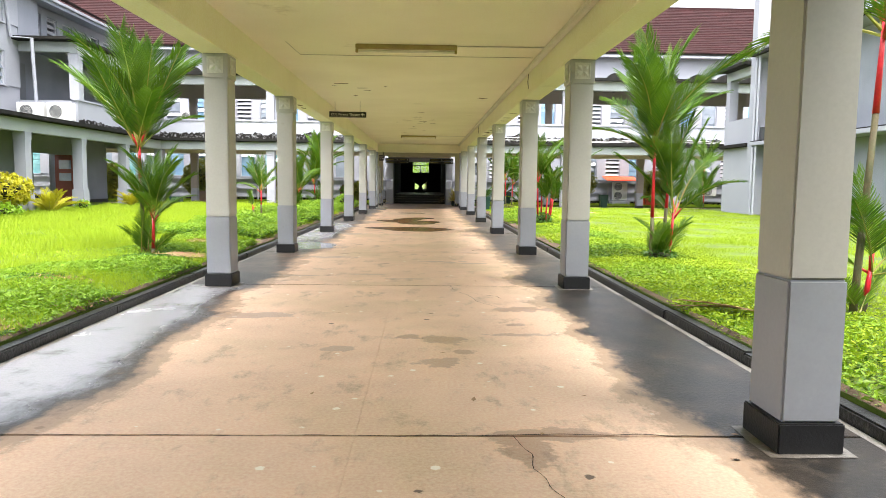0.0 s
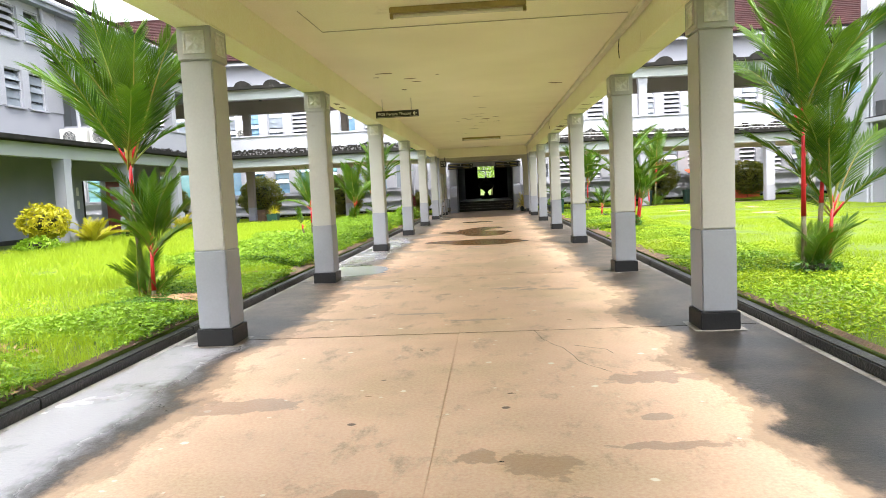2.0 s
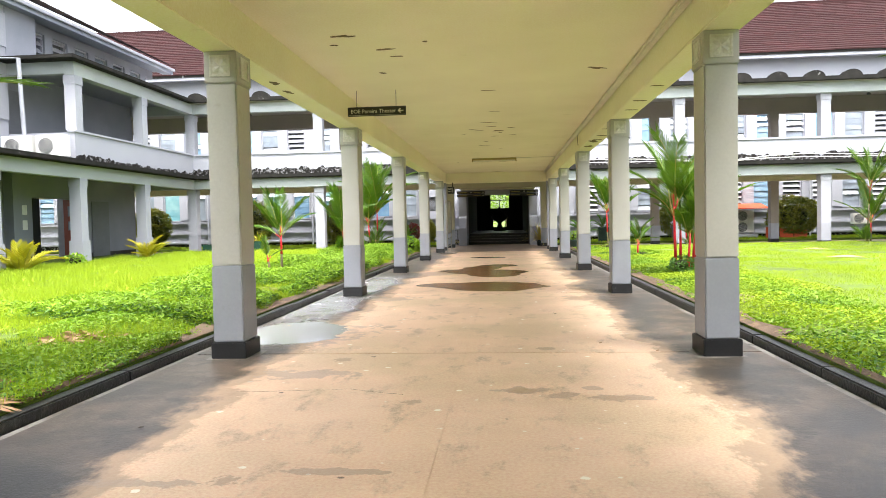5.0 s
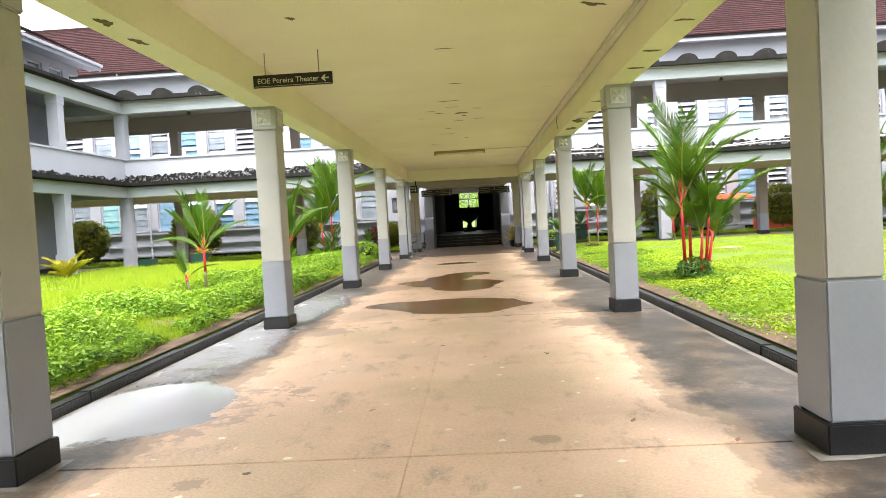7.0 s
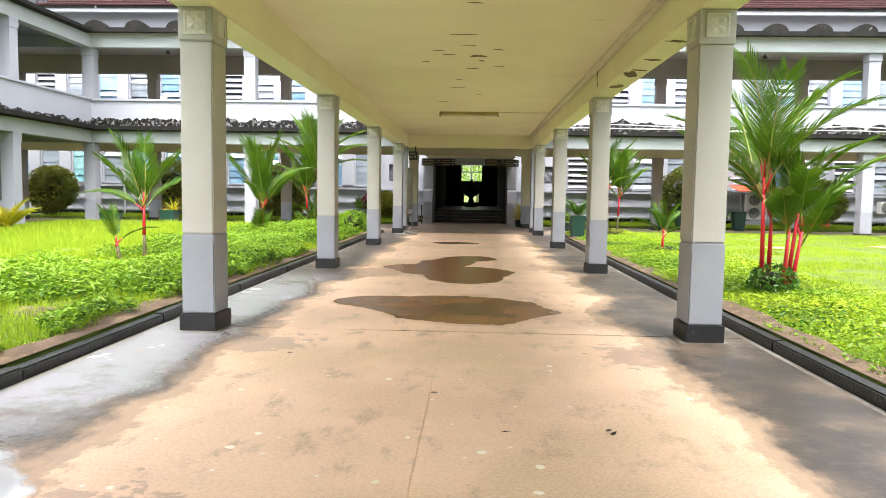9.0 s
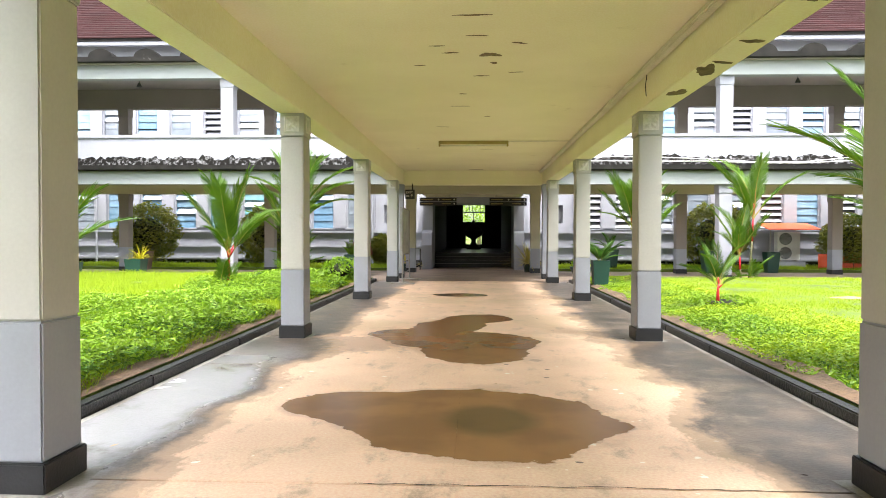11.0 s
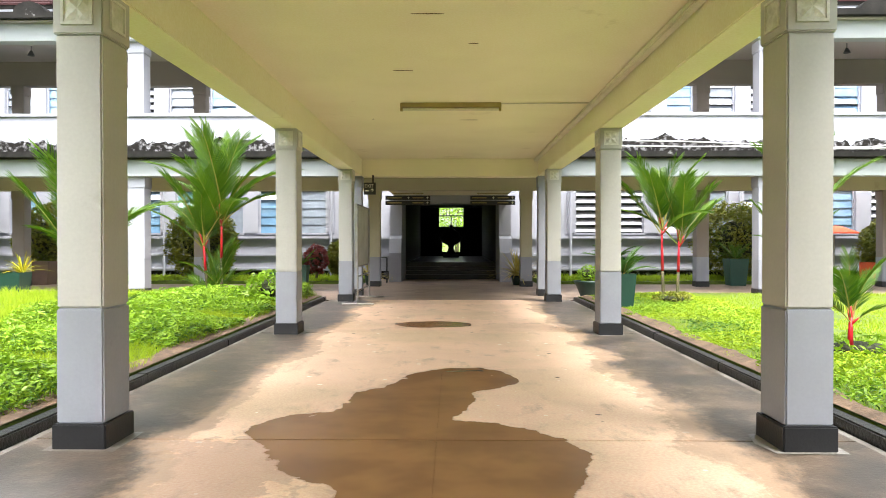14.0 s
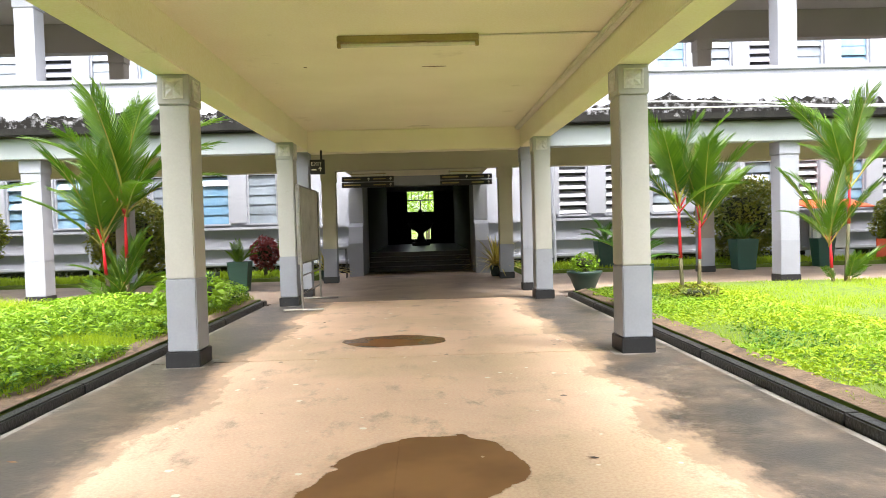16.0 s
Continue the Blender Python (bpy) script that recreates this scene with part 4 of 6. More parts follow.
def left_wing():
    w = thing("left_wing", "two-storey white wing with open veranda, balcony and tiled roof", "building", kind="structure")
    IN = -17.0                                   # inner wall of the veranda
    part("veranda_floor", B(IN, LX - 0.15, 14, 37.84, -0.1, 0.14), M_CORRFLOOR, w)
    # veranda walls carry their blue-grey shade in the colour
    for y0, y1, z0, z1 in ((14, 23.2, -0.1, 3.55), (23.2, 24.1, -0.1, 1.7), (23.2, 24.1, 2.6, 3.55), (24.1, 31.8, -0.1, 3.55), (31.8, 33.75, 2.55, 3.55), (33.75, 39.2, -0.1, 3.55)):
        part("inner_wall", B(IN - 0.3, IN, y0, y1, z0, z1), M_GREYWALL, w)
    # near-black backing stands for the shade inside the vent
    part("vent_recess", B(IN - 0.29, IN - 0.25, 23.2, 24.1, 1.7, 2.6), M_DARK, w)
    for k in range(5):
        o = part("vent_slat", B(IN - 0.2, IN - 0.05, 23.2, 24.1, -0.012, 0.012), M_GREYWALL, w)
        o.matrix_basis = pose(0, 0, 1.8 + k * 0.18)
    part("dark_skirting", B(IN + 0.001, IN + 0.02, 14, 31.7, 0.14, 0.34), M_PLINTH, w)
    part("dark_skirting", B(IN + 0.001, IN + 0.02, 33.8, 39.2, 0.14, 0.34), M_PLINTH, w)
    part("slab", B(-18.6, LX + 0.35, 13.5, FRONT_Y - 0.15, 3.52, 3.68, bevel=0.02), M_BLACKTOP, w, "black weathered slab edge")
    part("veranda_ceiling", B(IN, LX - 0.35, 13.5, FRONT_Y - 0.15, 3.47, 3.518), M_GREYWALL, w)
    part("lower_beam", B(LX - 0.34, LX, 13.5, FRONT_Y - 0.155, BEAM, 3.51), M_GREYBEAM, w)
    part("end_wall", B(-18.6, -14.2, 13.6, 13.9, -0.1, 9.0), M_WHITE, w)
    # balcony
    BS = 29.9
    part("parapet", B(LX - 0.25, LX - 0.05, BS + 0.2, FRONT_Y - 0.09, 3.68, 4.62), M_WHITE, w)
    o = part("mould_crust", mould_strip(0, FRONT_Y - 0.1 - BS, 5.0, 0.03, 0.3), M_MOULD, w, "ragged crust of black mould")
    o.matrix_basis = pose(LX - 0.044, BS, 3.68, 0, 0, 90)
    part("parapet", B(IN, LX - 0.05, BS, BS + 0.198, 3.68, 4.62), M_WHITE, w)
    part("coping", B(LX - 0.3, LX, BS - 0.05, FRONT_Y - 0.145, 4.621, 4.7, bevel=0.015), M_WHITE, w)
    part("upper_beam", B(LX - 0.34, LX, BS, FRONT_Y - 0.155, 6.55, 7.0), M_GREYBEAM, w)
    part("upper_beam", B(IN, LX - 0.345, BS, BS + 0.3, 6.6, 7.0), M_GREYBEAM, w)
    part("balcony_roof", B(-18.6, LX + 0.3, BS - 0.5, FRONT_Y - 0.51, 7.0, 7.14, bevel=0.02), M_BLACKTOP, w, "dark weathered roof slab")
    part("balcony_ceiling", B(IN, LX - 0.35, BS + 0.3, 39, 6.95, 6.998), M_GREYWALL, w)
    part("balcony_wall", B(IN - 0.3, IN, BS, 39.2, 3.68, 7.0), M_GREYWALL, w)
    part("balcony_door", B(IN + 0.002, IN + 0.04, BS + 0.6, BS + 1.5, 3.7, 6.3), M_DOORGREY, w)
    part("balcony_lamp", lathe(bmesh.new(), [(0.13, 6.84), (0.15, 6.9), (0.1, 6.95)], -15.5, 32.3, 12), M_TUBE, w, "round frosted lamp")
    part("balcony_lamp", lathe(bmesh.new(), [(0.13, 6.84), (0.15, 6.9), (0.1, 6.95)], -15.5, 37.0, 12), M_TUBE, w, "round frosted lamp")
    # upper wall with windows
    UX = -16.4
    for z0, z1 in ((3.68, 5.1), (6.45, 7.55), (8.7, 9.1)):
        part("upper_wall", B(UX - 0.3, UX, 13.9, BS - 0.002, z0, z1), M_WHITE, w)
    for z0, z1 in ((5.1, 6.45), (7.55, 8.7)):
        for k in range(12):
            y = 14.2 + k * 1.35
            part("pier", B(UX - 0.3, UX + 0.04, y - 0.19, y + 0.19 if k < 11 else BS - 0.003, z0, z1), M_WHITE, w)
            if k < 11:
                o = louvre_window(w, 0, z0, z1, "grey" if z0 < 6 else ("grey", "slat")[k % 2], 0)
                o.matrix_basis = pose(UX - 0.02, y + 0.675, z0, 0, 0, 90)
    part("upper_return", B(UX - 0.3, UX + 0.02, BS, BS + 1.6, 7.14, 9.1), M_GREYWALL, w)
    for z0, z1 in ((7.14, 7.45), (8.75, 9.1)):
        part("set_back_wall", B(IN - 0.3, IN, BS + 1.6, 41.4, z0, z1), M_GREYWALL, w)
    for k in range(7):
        y = BS + 1.8 + k * 1.45
        part("pier", B(IN - 0.3, IN + 0.02, y - 0.24, y + 0.24, 7.45, 8.75), M_GREYWALL, w)
        if k < 6:
            o = louvre_window(w, 0, 7.45, 8.75, "slat" if k < 2 else "grey", 0)
            o.matrix_basis = pose(IN - 0.04, y + 0.725, 7.45, 0, 0, 90)
    # sloping roof with a blue-grey fascia
    part("fascia", B(-16.5, -16.4 + 0.35, 13, 41.5, 8.95, 9.0), M_BLUEFASCIA, w)
    part("fascia", B(-16.05, -15.98, 13, 41.5, 8.92, 9.2), M_BLUEFASCIA, w, "blue-grey painted fascia board")
    part("eaves_gutter", B(-15.978, -15.86, 13, 41.5, 9.06, 9.2, bevel=0.02), M_WHITE, w)
    part("eaves_soffit", B(-18.6, -16.05, 13, 41.5, 9.1, 9.16), M_BLUEFASCIA, w)
    bm = bmesh.new()
    for k in range(16):
        t0, t1 = k / 16, (k + 1) / 16
        v = [bm.verts.new(p) for p in ((-15.85 - 6 * t0, 13, 9.3 + 3.2 * t0), (-15.85 - 6 * t0, 41.6 - 4 * t0, 9.3 + 3.2 * t0), (-15.85 - 6 * t1, 41.6 - 4 * t1, 9.23 + 3.2 * t1), (-15.85 - 6 * t1, 13, 9.23 + 3.2 * t1))]
        bm.faces.new(v)
    part("roof", bm, M_ROOF, w, "red clay tile roof")
    for y in (17.0, 21.4, 25.9, 30.2, 34.65):
        h = 0.2
        part("veranda_column", B(LX - 0.4, LX, y - h, y + h, 0.14, BEAM), M_WHITE, w)
        part("column_foot", B(LX - 0.45, LX + 0.05, y - h - 0.05, y + h + 0.05, -0.05, 0.95, bevel=0.015), M_WHITE, w)
        part("column_head", B(LX - 0.42, LX + 0.02, y - h - 0.02, y + h + 0.02, BEAM - 0.28, BEAM - 0.002), M_WHITE, w)
    for y in (30.15, 34.65):
        part("balcony_column", B(LX - 0.4, LX - 0.01, y - 0.2, y + 0.2, 4.7, 6.55), M_WHITE, w)
        part("column_head", B(LX - 0.42, LX + 0.01, y - 0.22, y + 0.22, 6.25, 6.548), M_WHITE, w)
    part("rainwater_pipe", tube(bmesh.new(), [(UX + 0.1, 28.8, 9.0), (UX + 0.1, 29.2, 7.05), (UX + 0.9, 29.25, 7.0), (UX + 1.0, 29.3, 3.7)], 0.07), M_WHITE, w)
    # doors in the veranda
    d = part("door", B(IN + 0.01, IN + 0.95, 33.66, 33.71, 0.16, 2.5, bevel=0.01), M_DOORRED, w, "open red-brown door with two pale panes")
    part("pane", B(IN + 0.2, IN + 0.76, 33.652, 33.659, 1.85, 2.25), M_GREYGLASS, d)
    part("pane", B(IN + 0.2, IN + 0.76, 33.652, 33.659, 1.3, 1.65), M_GREYGLASS, d)
    # near-black plate stands for the shade in the open doorway
    part("door_recess", B(IN - 1.3, IN - 1.2, 31.0, 34.0, 0.0, 2.6), M_DARK, w)
    part("notice", B(IN + 0.002, IN + 0.01, 31.2, 31.5, 1.9, 2.25), M_PAPER, w, "paper notice on the wall")
    part("notice", B(IN + 0.002, IN + 0.01, 31.2, 31.5, 1.35, 1.7), M_PAPER, w, "paper notice on the wall")
    d = part("grey_door", B(IN + 0.001, IN + 0.04, 35.6, 36.9, 0.14, 2.5, bevel=0.01), M_DOORGREY, w, "closed grey door")
    part("buttress", B(IN, IN + 0.35, 30.3, 30.75, 0.14, 3.46), M_GREYWALL, w)
    part("wall_lamp", B(IN + 0.001, IN + 0.12, 23.6, 23.75, 2.85, 3.2, bevel=0.02), M_BLACK, w, "black wall lamp")
    part("wall_cable", tube(bmesh.new(), [(IN + 0.02, 25.3, 3.0), (IN + 0.02, 25.35, 1.8), (IN + 0.02, 25.3, 0.2)], 0.02, 5), M_BLACK, w)
    # corner columns with the gallery
    gallery_column(LX - 0.2, FRONT_Y - 0.06, 0, BEAM - 0.01, 0.42)
    gallery_column(LX - 0.2, FRONT_Y - 0.06, 4.71, 6.54, 0.42, False)


left_wing()


def right_wing():
    w = thing("right_wing", "tall white wing with pipes, balcony and open porch", "building", kind="structure")
    X = 14.9
    part("low_wall", B(X, X + 0.3, 31.4, 34.3, -0.1, 3.2), M_WHITE, w)
    part("porch_wall", B(X + 3.7, X + 4, 31.4, 34.3, -0.1, 3.2), M_GREYWALL, w)
    part("slab", B(X - 0.25, X + 4, 31.4, 34.3, 3.2, 3.36, bevel=0.02), M_BLACKTOP, w)
    part("parapet", B(X, X + 0.2, 31.4, 34.3, 3.36, 4.5), M_WHITE, w)
    part("balcony_column", B(X, X + 0.4, 33.85, 34.25, 4.5, 6.4), M_WHITE, w)
    part("upper_beam", B(X, X + 0.34, 31.4, 34.29, 6.4, 6.8), M_GREYBEAM, w)
    part("balcony_roof", B(X - 0.5, X + 4, 31.4, 34.35, 6.8, 6.95, bevel=0.02), M_BLACKTOP, w)
    part("balcony_wall", B(X + 3.7, X + 4, 31.4, 34.3, 3.36, 6.8), M_GREYWALL, w)
    part("end_wall", B(X + 0.302, X + 3.698, 34.1, 34.29, -0.1, 3.2), M_WHITE, w)
    part("tall_wall", B(X - 0.15, X + 4, 30.9, 31.398, -0.1, 10.2), M_WHITE, w)
    part("wall_coping", B(X - 0.25, X + 4, 30.8, 31.5, 10.2, 10.32, bevel=0.02), M_BLACKTOP, w)
    R = X + 0.7
    # grey of the recessed walls is shade put into the colour
    part("recessed_wall", B(R, R + 0.3, 14, 28.9, -0.1, 7.0), M_GREYWALL, w)
    part("recessed_wall", B(R, R + 0.3, 28.9, 30.2, 2.45, 7.0), M_GREYWALL, w)
    part("recessed_wall", B(R, R + 0.3, 30.2, 30.898, -0.1, 7.0), M_GREYWALL, w)
    part("dark_skirting", B(R - 0.03, R - 0.002, 14, 28.6, 0.1, 0.35), M_PLINTH, w)
    for y0, y1, z0, z1 in ((28.6, 28.9, 0.1, 2.7), (30.2, 30.5, 0.1, 2.7), (28.9, 30.2, 2.45, 2.7)):
        part("door_surround", B(R - 0.09, R - 0.002, y0, y1, z0, z1), M_WHITE, w)
    part("door_leaf", B(R + 0.3, R + 1.1, 29.9, 29.96, 0.1, 2.45), M_DARK, w, "open dark door leaf")
    part("far_room_wall", B(R + 4, R + 4.2, 26, 36, -0.1, 3.2), M_WHITE, w)
    part("porch_floor", B(X + 0.1, R, 14, 30.8, -0.1, 0.1), M_CORRFLOOR, w)
    part("porch_slab", B(X - 0.3, R - 0.002, 14, 30.898, 3.2, 3.36, bevel=0.02), M_WHITE, w)
    part("slab_crust", B(X - 0.28, R - 0.01, 20, 30.85, 3.361, 3.4), M_BLACKTOP, w)
    part("eaves", B(X - 0.25, R + 0.3, 14, 30.898, 7.0, 7.1, bevel=0.02), M_WHITE, w)
    part("eaves_gutter", B(X - 0.4, X - 0.252, 14, 30.898, 7.02, 7.18, bevel=0.03), M_BLACKTOP, w)
    bm = bmesh.new()
    for k in range(14):
        t0, t1 = k / 14, (k + 1) / 14
        v = [bm.verts.new(p) for p in ((X - 0.35 + 5 * t0, 14, 7.25 + 2.6 * t0), (X - 0.35 + 5 * t0, 30.88, 7.25 + 2.6 * t0), (X - 0.35 + 5 * t1, 30.88, 7.19 + 2.6 * t1), (X - 0.35 + 5 * t1, 14, 7.19 + 2.6 * t1))]
        bm.faces.new(v)
    part("roof", bm, M_ROOF, w)
    part("end_wall", B(R + 0.3, X + 6, 13.7, 14, -0.1, 7.3), M_WHITE, w)
    for y in (30.75, 30.45):
        part("rainwater_pipe", tube(bmesh.new(), [(X - 0.2, y, 0.1), (X - 0.2, y, 7.0)], 0.06), M_WHITE, w)
    part("stained_patch", B(R - 0.012, R - 0.003, 28.6, 30.4, 3.42, 4.3), M_MOULD, w, "mould-blackened patch of plaster")
    part("pipe_box", B(X + 0.1, X + 0.6, 30.3, 30.8, 3.42, 4.0), M_GRILLE, w, "dark weathered box on the slab")


right_wing()
# low far hedge of trees beyond the passage; unseen walls behind that block skylight
# these walls are added to darken the near faces of the first pillars
solid("unseen_rear_wall", B(-34, -2.9, -5.3, -5.0, -0.2, 9.5), M_GREYWALL, "unseen grey wall added behind the walker to block skylight", "wall", "rear walls", "structure")
solid("unseen_rear_wall", B(2.9, 34, -5.3, -5.0, -0.2, 9.5), M_GREYWALL, "unseen grey wall added behind the walker to block skylight", "wall", "rear walls", "structure")
solid("unseen_rear_wall", B(-2.9, 2.9, -5.3, -5.0, 3.7, 9.5), M_GREYWALL, "unseen grey wall added behind the walker to block skylight", "wall", "rear walls", "structure")
solid("unseen_rear_hall_wall", B(-3.2, 3.2, -9.4, -9.2, -0.2, 3.7), M_DARK, "unseen dark end wall added behind the walker to block skylight", "wall", kind="structure")
for s in (-1, 1):
    solid("unseen_rear_hall_wall", B(min(s * 2.9, s * 3.1), max(s * 2.9, s * 3.1), -9.2, -5.3, -0.2, 3.7), M_DARK, "unseen dark side wall added behind the walker to block skylight", "wall", "rear hall walls", "structure")


# ---- fittings of the walkway ----


def batten_lamp(y):
    l_ = thing("ceiling_lamp", "unlit yellowed fluorescent batten lamp on the ceiling", "lamp", "batten lamps", at=(0.04, y, CEIL))
    part("housing", B(-0.77, 0.77, -0.045, 0.045, -0.07, 0.001, bevel=0.01), M_BATTEN, l_)
    part("tube", tube(bmesh.new(), [(-0.73, 0.0, -0.1), (0.73, 0.0, -0.1)], 0.019, 10), M_TUBE, l_, smooth=True)
    for x in (-0.75, 0.75):
        part("end_cap", B(x - 0.02, x + 0.02, -0.03, 0.03, -0.125, -0.071, bevel=0.005), M_BATTEN, l_)


for y in (10.47, 31.68):
    batten_lamp(y)
    solid("conduit", tube(bmesh.new(), [(0.82, y, CEIL - 0.012), (2.16, y - 0.02, CEIL - 0.012), (2.2, y - 0.02, CEIL - 0.02)], 0.011, 6), M_PIPE, "thin wire conduit across the ceiling", "conduit", "conduits")
solid("conduit", tube(bmesh.new(), [(-1.75, 10.3, CEIL - 0.012), (-1.72, 11.4, CEIL - 0.012), (2.1, 11.35, CEIL - 0.012)], 0.006, 6), M_OLIVE, "thin wire conduit across the ceiling", "conduit", "conduits")
solid("conduit", B(2.13, 2.235, -9, 39, CEIL - 0.075, CEIL - 0.001, bevel=0.015), M_PIPE, "long white cable trunking under the ceiling edge", "conduit", "conduits")
for y in (6.0, 12.7, 24.9):
    solid("cable_loop", tube(bmesh.new(), [(2.225, y, CEIL - 0.07), (2.215, y + 0.03, CEIL - 0.2), (2.23, y + 0.05, CEIL - 0.33)], 0.006, 5), M_BLACK, "loose black cable end on the beam", "cable", "cables")


def flake(x, y, z, length, width, along, seed, up=False):
    """A patch of paint fallen off, with a ragged outline; along: degrees."""
    bm = bmesh.new()
    n_ = 26
    ring = []
    for k in range(n_):
        a = 6.2832 * k / n_
        r = 1 + 0.75 * noise.noise(Vector((math.cos(a) * 1.3 + seed, math.sin(a) * 1.3, seed * 0.7))) + 0.5 * noise.noise(Vector((math.cos(a) * 4 + seed, math.sin(a) * 4, 3)))
        p = Vector((length / 2 * r * math.cos(a), width / 2 * r * math.sin(a), 0))
        p.rotate(Euler((0, 0, radians(along))))
        ring.append(p)
    lo = [bm.verts.new((x + p.x, y + p.y, z - 0.004)) for p in ring]
    hi = [bm.verts.new((x + p.x, y + p.y, z + 0.01)) for p in ring]
    bm.faces.new(lo)
    for k in range(n_):
        bm.faces.new((lo[k], lo[(k + 1) % n_], hi[(k + 1) % n_], hi[k]))
    solid("flaked_patch", bm, M_FLAKE, "ragged patch of flaked paint baring brown concrete", "flaked paint", "flaked patches", "structure")


for x, y, ln, wd, al in ((-1.45, 14.9, 0.34, 0.07, 5), (-1.1, 15.6, 0.3, 0.05, -4), (-1.0, 16.0, 0.2, 0.04, 3), (-0.55, 15.3, 0.09, 0.05, 0), (-1.65, 15.3, 0.12, 0.04, 20), (-1.35, 17.0, 0.14, 0.06, 60),
                         (1.7, 17.2, 0.4, 0.07, 25), (0.15, 18.7, 0.3, 0.03, 0), (0.2, 21.0, 0.25, 0.04, 0), (0.25, 24.1, 0.32, 0.16, 10), (0.3, 24.5, 0.12, 0.08, 50), (-0.2, 24.0, 0.25, 0.05, 0), (-0.1, 26.4, 0.12, 0.05, 15), (0.15, 25.2, 0.25, 0.04, 0),
                         (0.3, 28.4, 0.12, 0.03, 0), (-0.55, 29.6, 0.3, 0.03, 5), (0.35, 33.2, 0.35, 0.04, 0), (-1.3, 33.1, 0.05, 0.04, 0), (0.05, 22.6, 0.45, 0.04, 0), (-0.35, 23.7, 0.2, 0.03, 0), (0.55, 23.6, 0.18, 0.05, 20), (0.1, 23.3, 0.3, 0.03, 5), (-0.6, 24.6, 0.16, 0.03, 0), (0.6, 25.0, 0.2, 0.03, -8), (-0.15, 27.4, 0.35, 0.025, 0), (0.1, 38.6, 0.45, 0.03, 0)):
    flake(x, y, CEIL, ln * 0.75, wd * (1.2 if y < 18 else 0.8), al, x * 3 + y)
for x, y, ln, wd, al in ((-2.4, 15.3, 0.28, 0.16, 90), (-2.42, 15.9, 0.3, 0.12, 80), (2.42, 22.0, 0.3, 0.17, 5), (2.4, 23.1, 0.75, 0.3, 75), (2.45, 22.75, 0.35, 0.12, 20), (2.41, 24.2, 0.5, 0.26, 85), (2.42, 20.9, 0.34, 0.16, 5), (2.41, 17.6, 0.3, 0.12, 5), (2.42, 18.5, 0.3, 0.1, 5), (2.4, 16.4, 0.24, 0.1, 8)):
    flake(x, y, BEAM, ln * 0.62, wd * 0.55, al, x * 5 + y)


def lettering(parent, body, x, y, z, size, turn=0.0):
    c = bpy.data.curves.new("lettering", "FONT")
    c.body, c.size, c.extrude, c.align_y = body, size, 0.002, "CENTER"
    c.materials.append(M_LETTER)
    o = new("lettering", c)
    o.parent = parent
    o.matrix_basis = pose(x, y, z, 90, 0, turn)


def arrow(parent, x, y, z, size, way):
    """A flat arrow in the plane of the sign; way: degrees from pointing right."""
    bm = bmesh.new()
    shape = [(-1, 0.16), (0.1, 0.16), (-0.25, 0.75), (0.15, 0.75), (0.9, 0), (0.15, -0.75), (-0.25, -0.75), (0.1, -0.16), (-1, -0.16)]
    lo = [bm.verts.new((a * size / 2, 0, c * size / 2)) for a, c in shape]
    hi = [bm.verts.new((a * size / 2, 0.003, c * size / 2)) for a, c in shape]
    bm.faces.new(lo)
    for k in range(len(shape)):
        bm.faces.new((lo[k], lo[(k + 1) % 9], hi[(k + 1) % 9], hi[k]))
    o = part("arrow", bm, M_LETTER, parent)
    o.matrix_basis = pose(x, y, z, 0, -way, 0)


sign = thing("hanging_sign", "black hanging direction sign with cream lettering and arrow", "sign", at=(-1.68, 18.33, 3.16))
part("panel", B(-0.48, 0.48, -0.012, 0.012, -0.075, 0.075, bevel=0.004), M_BLACK, sign)
part("sign_border", B(-0.465, 0.465, -0.0135, -0.0125, -0.062, -0.058), M_LETTER, sign)
for x in (-0.33, 0.32):
    part("rod", tube(bmesh.new(), [(x, 0, 0.07), (x, 0, 0.34)], 0.006, 6), M_STEEL, sign)
lettering(sign, "EOE Pereira Theater", -0.43, -0.0145, 0.0, 0.088)
arrow(sign, 0.39, -0.0155, 0.0, 0.1, 180)

exit_sign = thing("exit_sign", "black exit sign box with white lettering and arrow", "sign", at=(-2.0, 38.7, 2.72))
part("panel", B(-0.15, 0.15, -0.03, 0.03, -0.15, 0.15, bevel=0.005), M_BLACK, exit_sign)
part("bracket", B(0.06, 0.1, -0.02, 0.02, 0.15, 0.34), M_BLACK, exit_sign)
lettering(exit_sign, "EXIT", -0.13, -0.033, 0.06, 0.11)
arrow(exit_sign, 0.06, -0.034, -0.04, 0.1, 90)
part("text_bar", B(-0.12, -0.02, -0.033, -0.031, -0.07, -0.04), M_LETTER, exit_sign)

